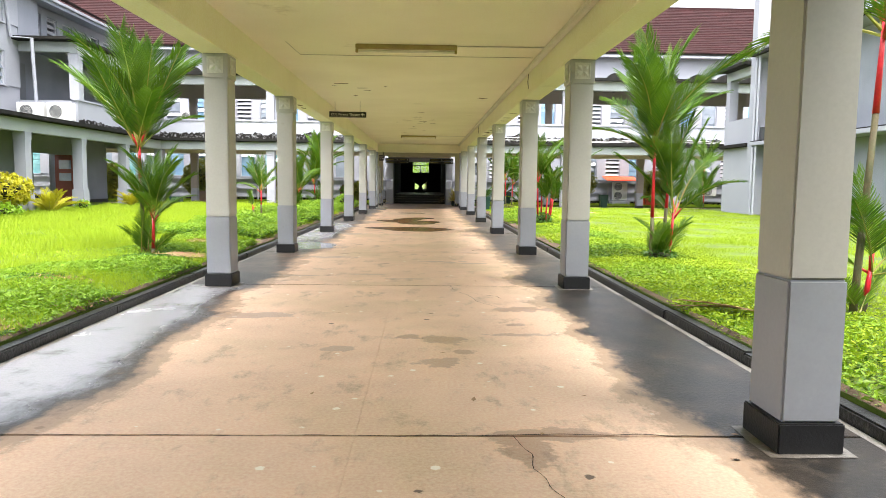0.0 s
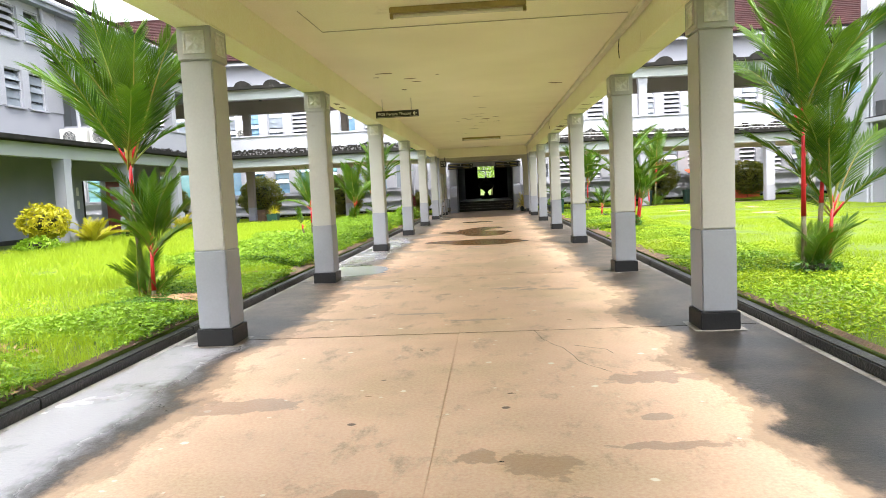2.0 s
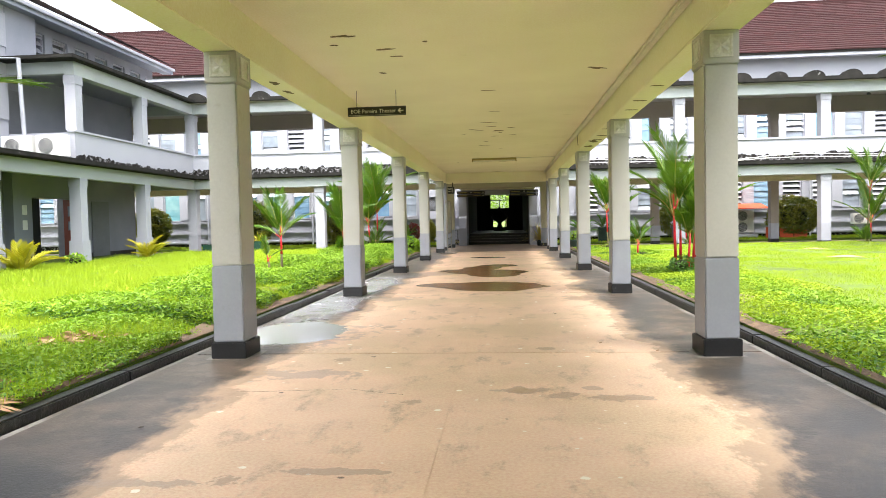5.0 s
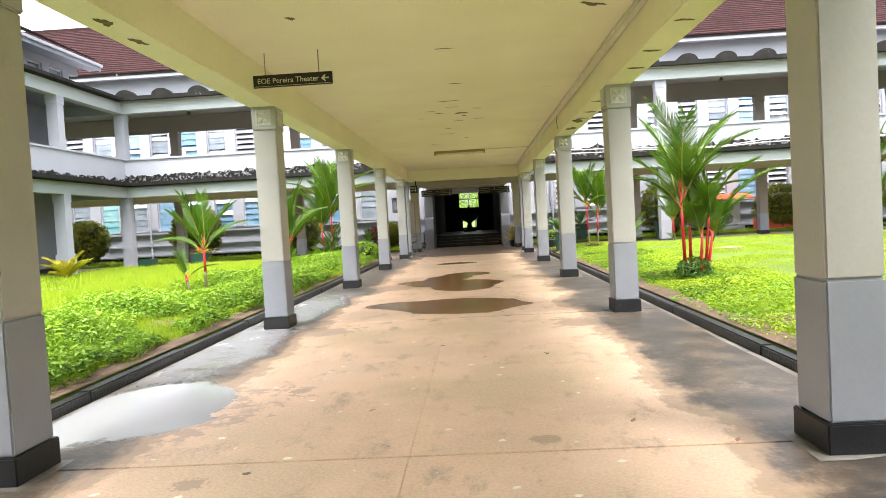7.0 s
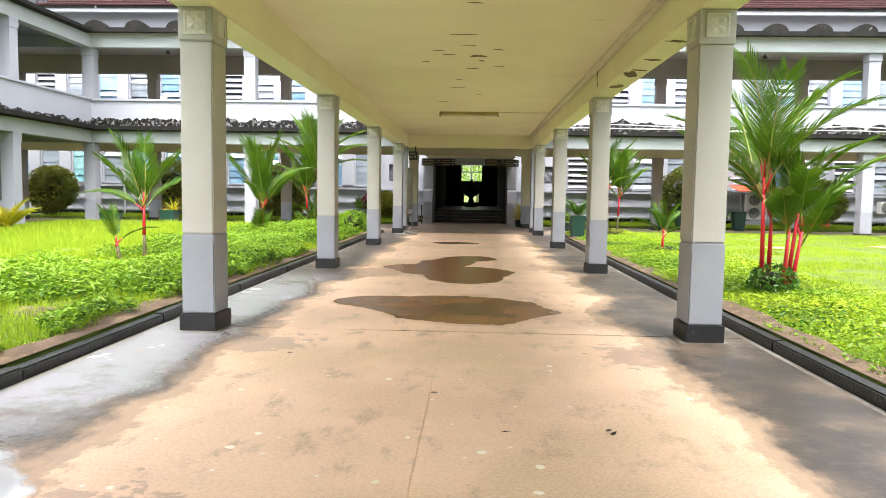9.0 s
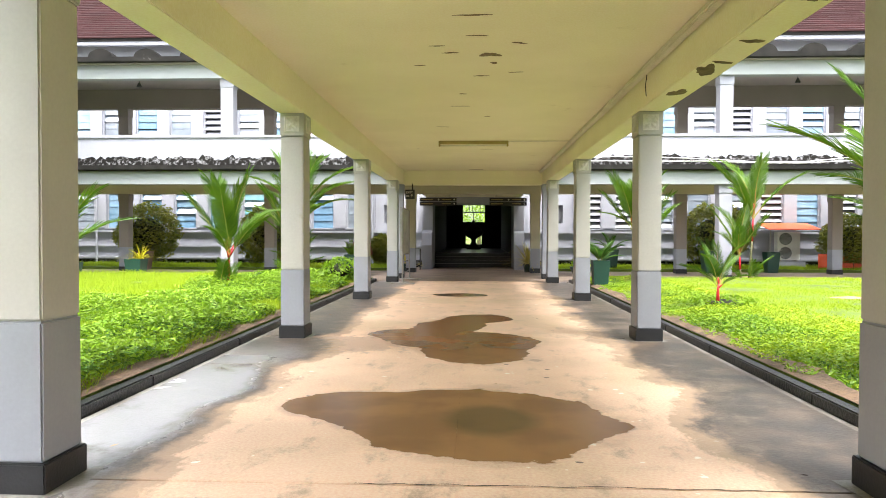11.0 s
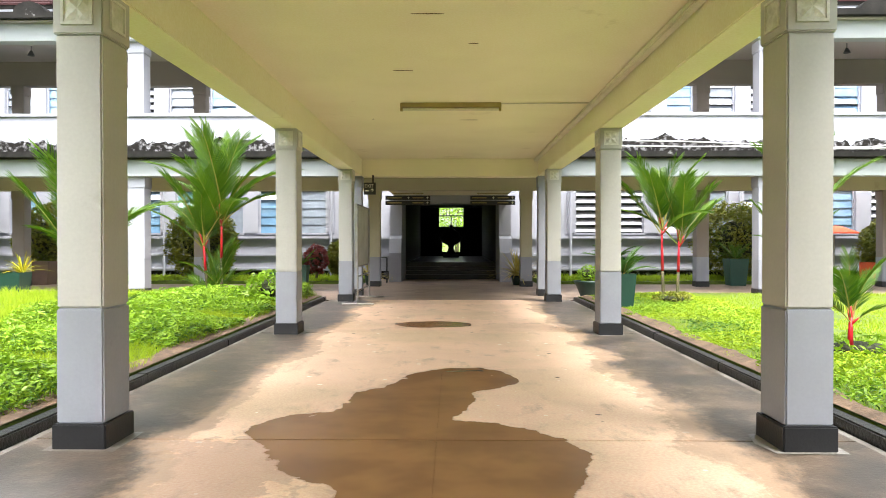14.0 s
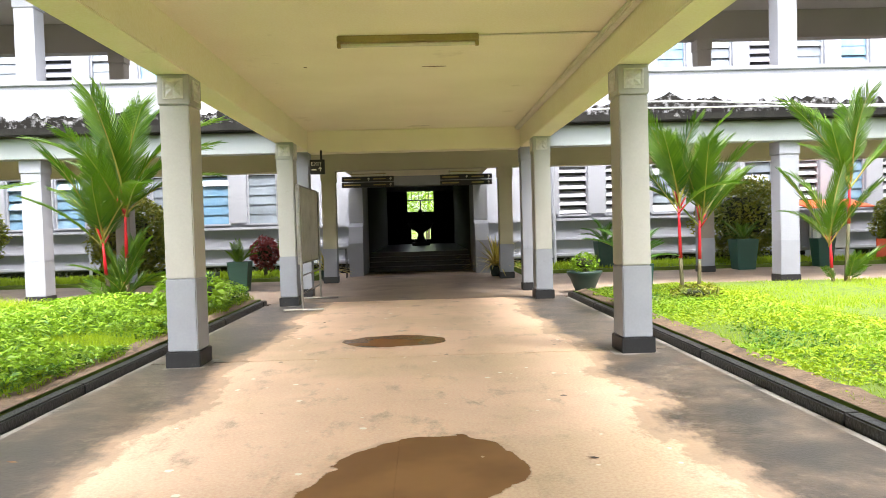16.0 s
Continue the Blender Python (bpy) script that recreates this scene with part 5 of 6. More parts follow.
for s in (-1, 1):
    d = thing("direction_sign", "long black direction boards with cream lines before the entrance", "sign", "direction boards", at=(s * 1.36, 43.75, 2.72))
    for z0, z1 in ((0.01, 0.15), (-0.15, -0.01)):
        p = part("panel", B(-0.72, 0.72, -0.012, 0.012, z0, z1, bevel=0.004), M_BLACK, d)
        zc = (z0 + z1) / 2
        part("text_bar", B(-0.66, -0.2, -0.015, -0.013, zc - 0.018, zc + 0.018), M_BATTEN, p)
        part("text_bar", B(0.15, 0.5, -0.015, -0.013, zc - 0.015, zc + 0.015), M_BATTEN, p)
        arrow(d, 0.63, -0.016, zc, 0.09, 90)
    arrow(d, 0.02, -0.016, 0.08, 0.09, 90)
    part("hanging_rail", tube(bmesh.new(), [(-0.5, 0, 0.22), (0.5, 0, 0.22)], 0.012, 6), M_BATTEN, d)
    for x in (-0.45, 0.45):
        part("rod", tube(bmesh.new(), [(x, 0, 0.14), (x, 0, 0.29)], 0.006, 6), M_STEEL, d)

board = thing("notice_board", "tall weathered grey notice board on a tubular steel stand", "notice board", at=(-2.06, 36.5, 0))
part("panel", B(-0.02, 0.02, 0.02, 2.2, 0.85, 2.2, bevel=0.004), M_BOARD, board)
bm = bmesh.new()
for y0, y1, z0, z1 in ((0.0, 2.22, 2.2, 2.23), (0.0, 2.22, 0.82, 0.85), (0.0, 0.02, 0.85, 2.2), (2.2, 2.22, 0.85, 2.2)):
    box(bm, -0.025, 0.025, y0, y1, z0, z1)
part("board_rim", bm, M_STEEL, board)
for y in (0.0, 2.22):
    p = part("post", tube(bmesh.new(), [(0.04, y, 0.02), (0.04, y, 2.2)], 0.02, 8), M_STEEL, board)
    part("foot", tube(bmesh.new(), [(-0.3, y, 0.02), (0.4, y, 0.02)], 0.02, 8), M_STEEL, board)
for z in (0.3, 0.62):
    part("rail", tube(bmesh.new(), [(0.04, 0, z), (0.04, 2.22, z)], 0.017, 8), M_STEEL, board)

# ---- air conditioners ----


def air_conditioner(x, y, z, turn, fans=1, w=0.86, h=0.62):
    a = thing("air_conditioner", "white outdoor air conditioner unit with round dark fan grille", "air conditioner", "outdoor units", at=(x, y, z), turn=turn)
    part("casing", B(-w / 2, w / 2, -0.16, 0.16, 0.06, h, bevel=0.02), M_ACWHITE, a)
    for k in range(fans):
        cz = 0.06 + (h - 0.06) * (k + 0.5) / fans
        r = min((h - 0.06) / fans * 0.44, 0.26)
        g = bmesh.new()
        lathe(g, [(r, 0.0), (r, 0.012), (r * 0.2, 0.02), (0.01, 0.022)], sides=28)
        bmesh.ops.rotate(g, verts=g.verts[:], matrix=Matrix.Rotation(radians(90), 3, "X"))
        bmesh.ops.translate(g, verts=g.verts[:], vec=(-w * 0.14, -0.161, cz))
        f = part("fan", g, M_GRILLE, a, "dark round fan opening")
        gb = bmesh.new()
        for q in range(5):
            rr = r * (0.25 + 0.18 * q)
            ring = [(-w * 0.14 + rr * math.cos(6.2832 * i / 20), -0.188, cz + rr * math.sin(6.2832 * i / 20)) for i in range(21)]
            tube(gb, ring, 0.005, 4)
        part("grille", gb, M_ACWHITE, f)
    for xx in (-w * 0.35, w * 0.35):
        part("mount", B(xx - 0.03, xx + 0.03, -0.18, 0.18, 0, 0.06), M_STEEL, a)


air_conditioner(-15.62, 29.3, 3.68, 0, 1, 1.08, 0.78)
air_conditioner(-14.45, 29.3, 3.68, 0, 1, 1.02, 0.78)
air_conditioner(13.2, 46.6, 0.35, 0, 2, 0.95, 1.25)
air_conditioner(19.3, 46.9, 0.7, 0, 1)
air_conditioner(-15.0, 46.9, 5.2, 0, 1, 0.85, 0.6)
solid("unit_base", B(12.6, 13.8, 46.2, 47.0, 0.05, 0.35, bevel=0.02), M_WHITE, "concrete base under an outdoor unit", "base")
bm = bmesh.new()
v = [bm.verts.new(p) for p in ((12.2, 46.0, 1.72), (14.3, 46.0, 1.72), (14.3, 47.3, 1.98), (12.2, 47.3, 1.98), (12.2, 46.0, 1.68), (14.3, 46.0, 1.68), (14.3, 47.3, 1.94), (12.2, 47.3, 1.94))]
for q in ((0, 1, 2, 3), (7, 6, 5, 4), (0, 4, 5, 1), (1, 5, 6, 2), (2, 6, 7, 3), (3, 7, 4, 0)):
    bm.faces.new([v[i] for i in q])
canopy = solid("small_canopy", bm, M_ORANGE, "small sloping orange canopy over an outdoor unit", "canopy")
part("canopy_post", tube(bmesh.new(), [(12.3, 46.1, 0.1), (12.3, 46.1, 1.7)], 0.025, 6), M_STEEL, canopy)
barrier = thing("barrier", "low orange plastic barrier fence standing on the grass", "barrier", at=(14.6, 45.2, 0.1))
for k in range(3):
    part("panel", B(-0.05 + k * 0.7 - 0.7, 0.6 + k * 0.7 - 0.7, -0.02, 0.02, 0.05, 0.6 - 0.08 * k, bevel=0.01), M_ORANGE, barrier)
    part("post", tube(bmesh.new(), [(-0.75 + k * 0.7, 0, 0), (-0.75 + k * 0.7, 0, 0.62)], 0.02, 6), M_ORANGE, barrier)
for z, sag in ((3.78, 0.04), (3.86, 0.1)):
    pts = [(2.9 + i * 1.5, FRONT_Y - 0.45, z + sag * math.sin(i * 1.1) - 0.02 * (i % 3)) for i in range(20)]
    solid("cable", tube(bmesh.new(), pts, 0.016, 5), M_WIRE, "white cable run along the gallery's slab edge", "cable", "cables")

# ---- plants ----


def frond_mesh(seed, leaflets=34, droop=0.5, spread=0.26, material_=None, rise=(0.12, 0.3)):
    """A pinnate frond of unit length that starts at the origin along +x and arches over; stiff close leaflets in a shallow V, each folded along its rib."""
    rnd = random.Random(seed)
    bm = bmesh.new()
    rach = []
    for i in range(13):
        t = i / 12
        rach.append(Vector((t * (1 - 0.12 * droop * t), 0.02 * math.sin(3 * t + seed), -droop * 0.42 * t ** 2.4)))
    tube(bm, rach, 0.011, 5, 0.002)
    cut = len(bm.faces)

    def at(t):
        i = min(int(t * 12), 11)
        return rach[i].lerp(rach[i + 1], t * 12 - i), (rach[i + 1] - rach[i]).normalized()

    gap = 0.82 / leaflets
    for k in range(leaflets):
        t = 0.18 + 0.82 * (k + 0.5) / leaflets
        p, d = at(t)
        up = Vector((-d.z, 0, d.x))
        ln = spread * (0.42 + 0.58 * math.sin(math.pi * min(t * 0.7 + 0.12, 1.0)))
        for s in (-1, 1):
            if rnd.random() < 0.025:
                continue
            fwd = 1.0 + 1.1 * t * t + rnd.uniform(-0.06, 0.06)
            a = (d * fwd + Vector((0, s, 0)) + up * rnd.uniform(*rise)).normalized()
            w = gap * rnd.uniform(0.85, 1.15)
            wv, fold = d * w / 2, up * w * 0.3
            l1 = ln * rnd.uniform(0.92, 1.06)
            sag = rnd.uniform(0.05, 0.2)
            q = [p + a * l1 * u - up * sag * l1 * u * u for u in (0.0, 0.4, 0.78, 1.0)]
            half = (0.7, 1.0, 0.72)
            va = [bm.verts.new(q[i] + wv * half[i] + fold * half[i]) for i in range(3)]
            vm = [bm.verts.new(q[i]) for i in range(3)]
            vb = [bm.verts.new(q[i] - wv * half[i] + fold * half[i]) for i in range(3)]
            vt = bm.verts.new(q[3] + d * w * 0.2)
            for i in range(2):
                bm.faces.new((va[i], va[i + 1], vm[i + 1], vm[i]))
                bm.faces.new((vm[i], vm[i + 1], vb[i + 1], vb[i]))
            bm.faces.new((va[2], vt, vm[2]))
            bm.faces.new((vm[2], vt, vb[2]))
    me = bpy.data.meshes.new("frond")
    bm.faces.ensure_lookup_table()
    for i, f in enumerate(bm.faces):
        f.material_index = 0 if i >= cut else 1
    bm.to_mesh(me)
    bm.free()
    me.materials.append(material_ or M_PALM)
    me.materials.append(M_RACHIS)
    return me


FRONDS = [frond_mesh(i, 32 + i % 3 * 2, 0.25 + 0.22 * (i % 4), 0.28 + 0.02 * (i % 3)) for i in range(6)]
BIGFRONDS = [frond_mesh(60 + i, 46 + i % 3 * 3, 0.2 + 0.25 * (i % 4), 0.24 + 0.02 * (i % 3)) for i in range(6)]
DARKFRONDS = [frond_mesh(20 + i, 24, 0.6 + 0.2 * i, 0.3, M_PALMDARK) for i in range(3)]
YELLOWFRONDS = [frond_mesh(30 + i, 20, 0.8, 0.32, M_YELLOW) for i in range(2)]
DRYFROND = frond_mesh(41, 26, 0.25, 0.28, M_DRYLEAF)


def palm(x, y, stems, label, base_z=LAWN_Z + 0.04, seed=1, fronds=FRONDS, base_tuft=0, category="palm", open_=50):
    """stems: dx, dy, height of the bare stem, length of the red sheath, length of fronds, number of fronds, lean."""
    rnd = random.Random(seed)
    t = thing("palm", label, category, "red-stemmed palms on the lawn", at=(x, y, base_z))
    for dx, dy, h, red, fl, nf, lean in stems:
        top = Vector((dx + lean * (h + red), dy + rnd.uniform(-0.05, 0.05), h))
        foot = Vector((dx, dy, -0.1))
        if h > 0.05:
            part("stem", tube(bmesh.new(), [foot, foot.lerp(top, 0.3), foot.lerp(top, 0.7), top], 0.04, 8, 0.03), M_STEM, t, "ringed green-brown stem", smooth=True)
        crown = top + Vector((lean * red, 0, red))
        part("crownshaft", tube(bmesh.new(), [top, top.lerp(crown, 0.5), crown], 0.033, 8, 0.018), M_RED, t, "bright red sheath", smooth=True)
        for k in range(nf):
            u = (k + 0.5) / nf
            el = 88 - open_ * u ** 1.1 + rnd.uniform(-6, 6)
            az = k * 137.5 + rnd.uniform(-20, 20) + seed * 40
            sc = fl * (0.72 + 0.4 * math.sin(math.pi * (0.25 + 0.65 * u))) * rnd.uniform(0.9, 1.08)
            kind_ = BIGFRONDS if fronds is FRONDS and fl > 1.3 else fronds
            o = part("frond", kind_[rnd.randrange(len(kind_))], None, t)
            org = crown - Vector((0, 0, 0.28 * red * u))
            o.matrix_basis = pose(org.x, org.y, org.z, rnd.uniform(-14, 14), -el, az) @ Matrix.Diagonal((sc, sc, sc, 1))
            if k % 2 == 0:
                e, a = radians(el), radians(az)
                way = Vector((math.cos(e) * math.cos(a), math.cos(e) * math.sin(a), math.sin(e)))
                part("petiole", tube(bmesh.new(), [org, org + way * sc * 0.17], 0.018, 6, 0.009), M_RED, t, smooth=True)
    for k in range(base_tuft):
        sc = rnd.uniform(0.5, 0.95)
        o = part("frond", fronds[rnd.randrange(len(fronds))], None, t)
        o.matrix_basis = pose(rnd.uniform(-0.15, 0.15), rnd.uniform(-0.15, 0.15), 0.02, rnd.uniform(-30, 30), -rnd.uniform(45, 78), rnd.uniform(0, 360)) @ Matrix.Diagonal((sc, sc, sc, 1))
    return t


palm(-4.22, 11.35, [(-0.08, 0, 1.3, 0.6, 1.6, 19, -0.02), (0.06, -0.1, 0.15, 0.6, 0.95, 11, 0.02)], "tall dense feathery palm with a bright red crownshaft on the lawn", seed=3, base_tuft=7, open_=40)
palm(4.3, 11.4, [(-0.1, 0, 0.75, 1.35, 1.6, 14, 0.0), (0.2, 0.15, 0.12, 0.78, 1.4, 8, 0.07), (0.14, 0.2, 0.9, 0.4, 1.15, 5, 0.05)], "clump of palms with several bright red stems on the lawn", seed=5, base_tuft=8, open_=44)
palm(4.55, 6.2, [(0, 0, 2.0, 0.95, 1.6, 11, 0.03), (0.15, 0.1, 0.2, 0.3, 0.9, 6, 0.1)], "tall palm with a bright red crownshaft beside a pillar", seed=8, base_tuft=4, open_=72)
palm(-5.4, 24.8, [(0, 0, 0.45, 0.55, 1.1, 7, 0.0)], "young palm with a slim red stem on the lawn", seed=11, open_=55)
palm(-5.45, 24.1, [(0, 0, 0.3, 0.06, 0.6, 3, -0.2)], "small sparse palm sprout in the grass", seed=12)
palm(4.08, 22.2, [(-0.1, 0, 0.3, 1.2, 1.45, 10, -0.02), (0.0, 0.1, 0.3, 0.8, 1.05, 4, 0.0), (0.12, 0, 0.12, 1.0, 1.1, 5, 0.1), (0.05, -0.12, 0.1, 0.8, 0.95, 4, 0.06), (0.12, -0.08, 0.1, 0.72, 1.2, 4, 0.15)], "clump of palms with five slender red stems on the lawn", seed=14, base_tuft=1, open_=46)
palm(-5.17, 30.8, [(0, 0, 0.3, 0.65, 1.45, 11, 0.02)], "young palm with a red stem and leafy foot", seed=17, base_tuft=8, open_=42)
palm(-5.0, 36.1, [(0.1, 0, 0.9, 0.95, 1.85, 16, 0.0), (-0.15, 0, 0.62, 0.65, 1.45, 10, -0.06), (0, 0.1, 0.05, 0.25, 1.0, 6, 0.02)], "broad palm with two red stems beside the walkway", seed=19, base_tuft=9, open_=46)
palm(4.28, 28.35, [(0, 0, 0.15, 0.3, 0.72, 7, 0.02)], "small young palm on a mound of the lawn", seed=23, open_=44)
palm(4.58, 35.7, [(-0.12, 0, 0.65, 1.0, 1.4, 9, -0.02), (0.17, 0.05, 0.62, 0.7, 1.35, 9, 0.02)], "two slender red-stemmed palms side by side", seed=25, open_=42)
palm(8.0, 37.2, [(0.12, 0, 1.13, 0.85, 1.7, 8, 0.04), (-0.1, 0, 0.3, 0.55, 1.4, 8, -0.04)], "slim palm with bright red stems before a gallery column", seed=27, base_tuft=6, open_=42)
palm(14.9, 37.0, [(0, 0, 1.6, 0.7, 1.5, 9, 0.05), (0.2, 0.1, 0.4, 0.5, 1.4, 9, 0.0)], "tall palm with drooping lower fronds by the gallery", seed=29, base_tuft=9)
palm(12.2, 10.2, [(0, 0, 2.6, 0.6, 1.5, 9, 0.0)], "tall palm near the white wing", seed=31)

fallen = tagged(new("fallen_frond", DRYFROND), "dry brown fallen palm frond lying on the lawn", "palm frond")
fallen.matrix_world = pose(3.75, 5.9, LAWN_Z + 0.1, 10, -3, 120) @ Matrix.Diagonal((1.1, 1.1, 0.5, 1))
fallen2 = tagged(new("fallen_frond", DRYFROND), "dry brown fallen palm frond lying on the lawn", "palm frond")
fallen2.matrix_world = pose(3.7, 6.3, LAWN_Z + 0.1, 12, -2, 150) @ Matrix.Diagonal((0.75, 0.75, 0.4, 1))
sheath = solid("fallen_sheath", tube(bmesh.new(), [(3.55, 5.3, LAWN_Z + 0.14), (3.7, 5.6, LAWN_Z + 0.16), (3.75, 5.9, LAWN_Z + 0.12)], 0.05, 8, 0.02), M_DRYLEAF, "dry brown palm leaf sheath lying on the lawn", "palm frond", smooth=True)
fallen3 = tagged(new("fallen_frond", DRYFROND), "dry brown fallen palm frond lying under a palm", "palm frond")
fallen3.matrix_world = pose(-4.0, 10.9, LAWN_Z + 0.15, 10, 3, 20) @ Matrix.Diagonal((1.0, 1.0, 0.5, 1))


def soup(name, pts, tris, mat):
    """A mesh from arrays of points and triangles."""
    me = bpy.data.meshes.new(name)
    me.vertices.add(len(pts))
    me.vertices.foreach_set("co", np.asarray(pts, dtype=np.float32).ravel())
    nt = len(tris)
    me.loops.add(nt * 3)
    me.loops.foreach_set("vertex_index", np.asarray(tris, dtype=np.int32).ravel())
    me.polygons.add(nt)
    me.polygons.foreach_set("loop_start", np.arange(0, nt * 3, 3, dtype=np.int32))
    me.polygons.foreach_set("loop_total", np.full(nt, 3, dtype=np.int32))
    me.update(calc_edges=True)
    me.materials.append(mat)
    return me


def leaf_cloud(centres, size, rng, flat=0.5):
    """Diamond leaves at the given centres, turned at random; flat 1: all level."""
    n_ = len(centres)
    ax = rng.normal(size=(n_, 3))
    ax[:, 2] *= 1 - flat
    ax /= np.linalg.norm(ax, axis=1)[:, None] + 1e-9
    nrm = rng.normal(size=(n_, 3))
    nrm[:, 2] += 2.5 * flat
    side = np.cross(ax, nrm)
    side /= np.linalg.norm(side, axis=1)[:, None] + 1e-9
    s = (size * rng.uniform(0.6, 1.3, n_))[:, None]
    a, c = centres - ax * s * 1.1, centres + ax * s * 1.1
    l_, r_ = centres - side * s * 0.34 + np.array((0, 0, 1)) * s * 0.12, centres + side * s * 0.34 + np.array((0, 0, 1)) * s * 0.12
    pts = np.stack((a, l_, c, r_), axis=1).reshape(-1, 3)
    i = np.arange(n_) * 4
    tris = np.concatenate((np.stack((i, i + 1, i + 2), 1), np.stack((i, i + 2, i + 3), 1)))
    return pts, tris


def bush(x, y, z, rx, ry, rz, leaves, mat, label, size=0.07, seed=1, name="bush", trunk=0.0, group="clipped bushes"):
    rng = np.random.default_rng(seed)
    t = thing(name, label, "bush", group, at=(x, y, z))
    d = rng.normal(size=(leaves, 3))
    d /= np.linalg.norm(d, axis=1)[:, None]
    lump = np.array([1 + 0.22 * noise.noise(Vector(v * 2.2) + Vector((seed * 3.1, 0, 0))) for v in d])
    r = lump * rng.uniform(0.55, 1.04, leaves) ** 0.5
    c = d * r[:, None] * np.array((rx, ry, rz)) + np.array((0, 0, rz + trunk))
    c[:, 2] = np.maximum(c[:, 2], 0.05)
    part("crown", soup("crown", *leaf_cloud(c, size, rng, 0.3), mat), mat, t)
    # added solid ball, coloured as the shade between the leaves
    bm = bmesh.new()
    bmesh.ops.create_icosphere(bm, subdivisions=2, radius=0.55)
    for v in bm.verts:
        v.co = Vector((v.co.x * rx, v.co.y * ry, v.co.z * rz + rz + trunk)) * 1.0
    part("inner_shade_core", bm, M_CORE, t, "dark ball standing for the shade inside the leaves")
    part("trunk", tube(bmesh.new(), [(0, 0, -0.15), (0.03, 0, rz + trunk)], 0.06, 6, 0.03), M_STEM, t)
    return t


for x, y, r, h, sd in ((-13.7, 45.4, 1.35, 1.25, 1), (-8.6, 45.5, 1.2, 1.2, 2), (9.9, 45.6, 1.45, 1.25, 3), (15.3, 45.4, 1.3, 1.05, 4), (-3.9, 46.2, 0.5, 0.6, 5), (21.5, 45.6, 1.2, 1.1, 6), (-19.5, 45.6, 1.1, 1.1, 7)):
    bush(x, y, 0.1, r, r * 0.8, h, 8500, M_BUSH, "rounded dark green clipped bush by the wall", 0.075, sd, trunk=0.12)
bush(-13.2, 23.1, 0.1, 0.75, 0.7, 0.55, 1500, M_YELLOW, "bushy bright yellow croton shrub before the veranda", 0.09, 11, "shrub", 0.35, "yellow shrubs")
bush(-13.0, 22.4, 0.1, 0.6, 0.6, 0.25, 600, M_WEED, "low green leafy plants under a shrub", 0.08, 14, "shrub", 0.0, "leafy plants")
bush(-13.4, 28.6, 0.08, 0.35, 0.3, 0.25, 300, M_WEED, "low green leafy plants at a veranda column", 0.07, 19, "shrub", 0.0, "leafy plants")
bush(-4.6, 45.3, 0.1, 0.42, 0.35, 0.5, 1000, M_REDLEAF, "dark red-leaved shrub by the wall", 0.07, 15, "shrub", 0.2, "red shrubs")
bush(-3.6, 35.4, 0.1, 0.55, 0.9, 0.35, 900, M_WEED, "low leafy green plants beside the walkway", 0.07, 16, "shrub", 0.0, "leafy plants")
bush(4.5, 35.2, 0.1, 0.4, 0.35, 0.14, 350, M_BUSH, "low creeping plant round palm stems", 0.05, 17, "shrub", 0.0, "leafy plants")
bush(4.45, 28.5, 0.08, 0.6, 0.5, 0.15, 500, M_WEED, "low mound of creeping plants", 0.05, 18, "shrub", 0.0, "leafy plants")


bush(4.1, 22.15, 0.12, 0.3, 0.26, 0.2, 420, M_PALMDARK, "dark tuft of small ferns round palm stems", 0.05, 62, "shrub", 0.0, "leafy plants")
bush(4.33, 11.35, 0.12, 0.28, 0.24, 0.12, 260, M_PALMDARK, "dark tuft of small ferns round palm stems", 0.045, 63, "shrub", 0.0, "leafy plants")


def planter(x, y, w, h, z, mat=M_GREENPOT, label="square tapered dark green planter"):
    p = thing("planter", label, "planter", "planters", at=(x, y, z))
    bm = bmesh.new()
    lo, hi, ins = w * 0.38, w * 0.5, w * 0.44
    r0 = [bm.verts.new((a * lo, c * lo, 0)) for a, c in ((-1, -1), (1, -1), (1, 1), (-1, 1))]
    r1 = [bm.verts.new((a * hi, c * hi, h)) for a, c in ((-1, -1), (1, -1), (1, 1), (-1, 1))]
    r2 = [bm.verts.new((a * ins, c * ins, h)) for a, c in ((-1, -1), (1, -1), (1, 1), (-1, 1))]
    r3 = [bm.verts.new((a * ins * 0.95, c * ins * 0.95, h - 0.08)) for a, c in ((-1, -1), (1, -1), (1, 1), (-1, 1))]
    bm.faces.new(r0[::-1])
    for q, w_ in ((r0, r1), (r1, r2), (r2, r3)):
        for k in range(4):
            bm.faces.new((q[k], q[(k + 1) % 4], w_[(k + 1) % 4], w_[k]))
    part("pot", bm, mat, p)
    part("soil", B(-ins * 0.95, ins * 0.95, -ins * 0.95, ins * 0.95, h - 0.12, h - 0.07), M_EARTH, p)
    return p


def tuft(x, y, z, n_, ln, mat_fronds, label, seed, up=(35, 80)):
    rnd = random.Random(seed)
    t = thing("potted_plant", label, "plant", "potted plants", at=(x, y, z))
    for k in range(n_):
        sc = ln * rnd.uniform(0.75, 1.1)
        o = part("frond", mat_fronds[rnd.randrange(len(mat_fronds))], None, t)
        o.matrix_basis = pose(0, 0, -0.08, rnd.uniform(-20, 20), -rnd.uniform(*up), k * 137.5) @ Matrix.Diagonal((sc, sc, sc, 1))
    return t


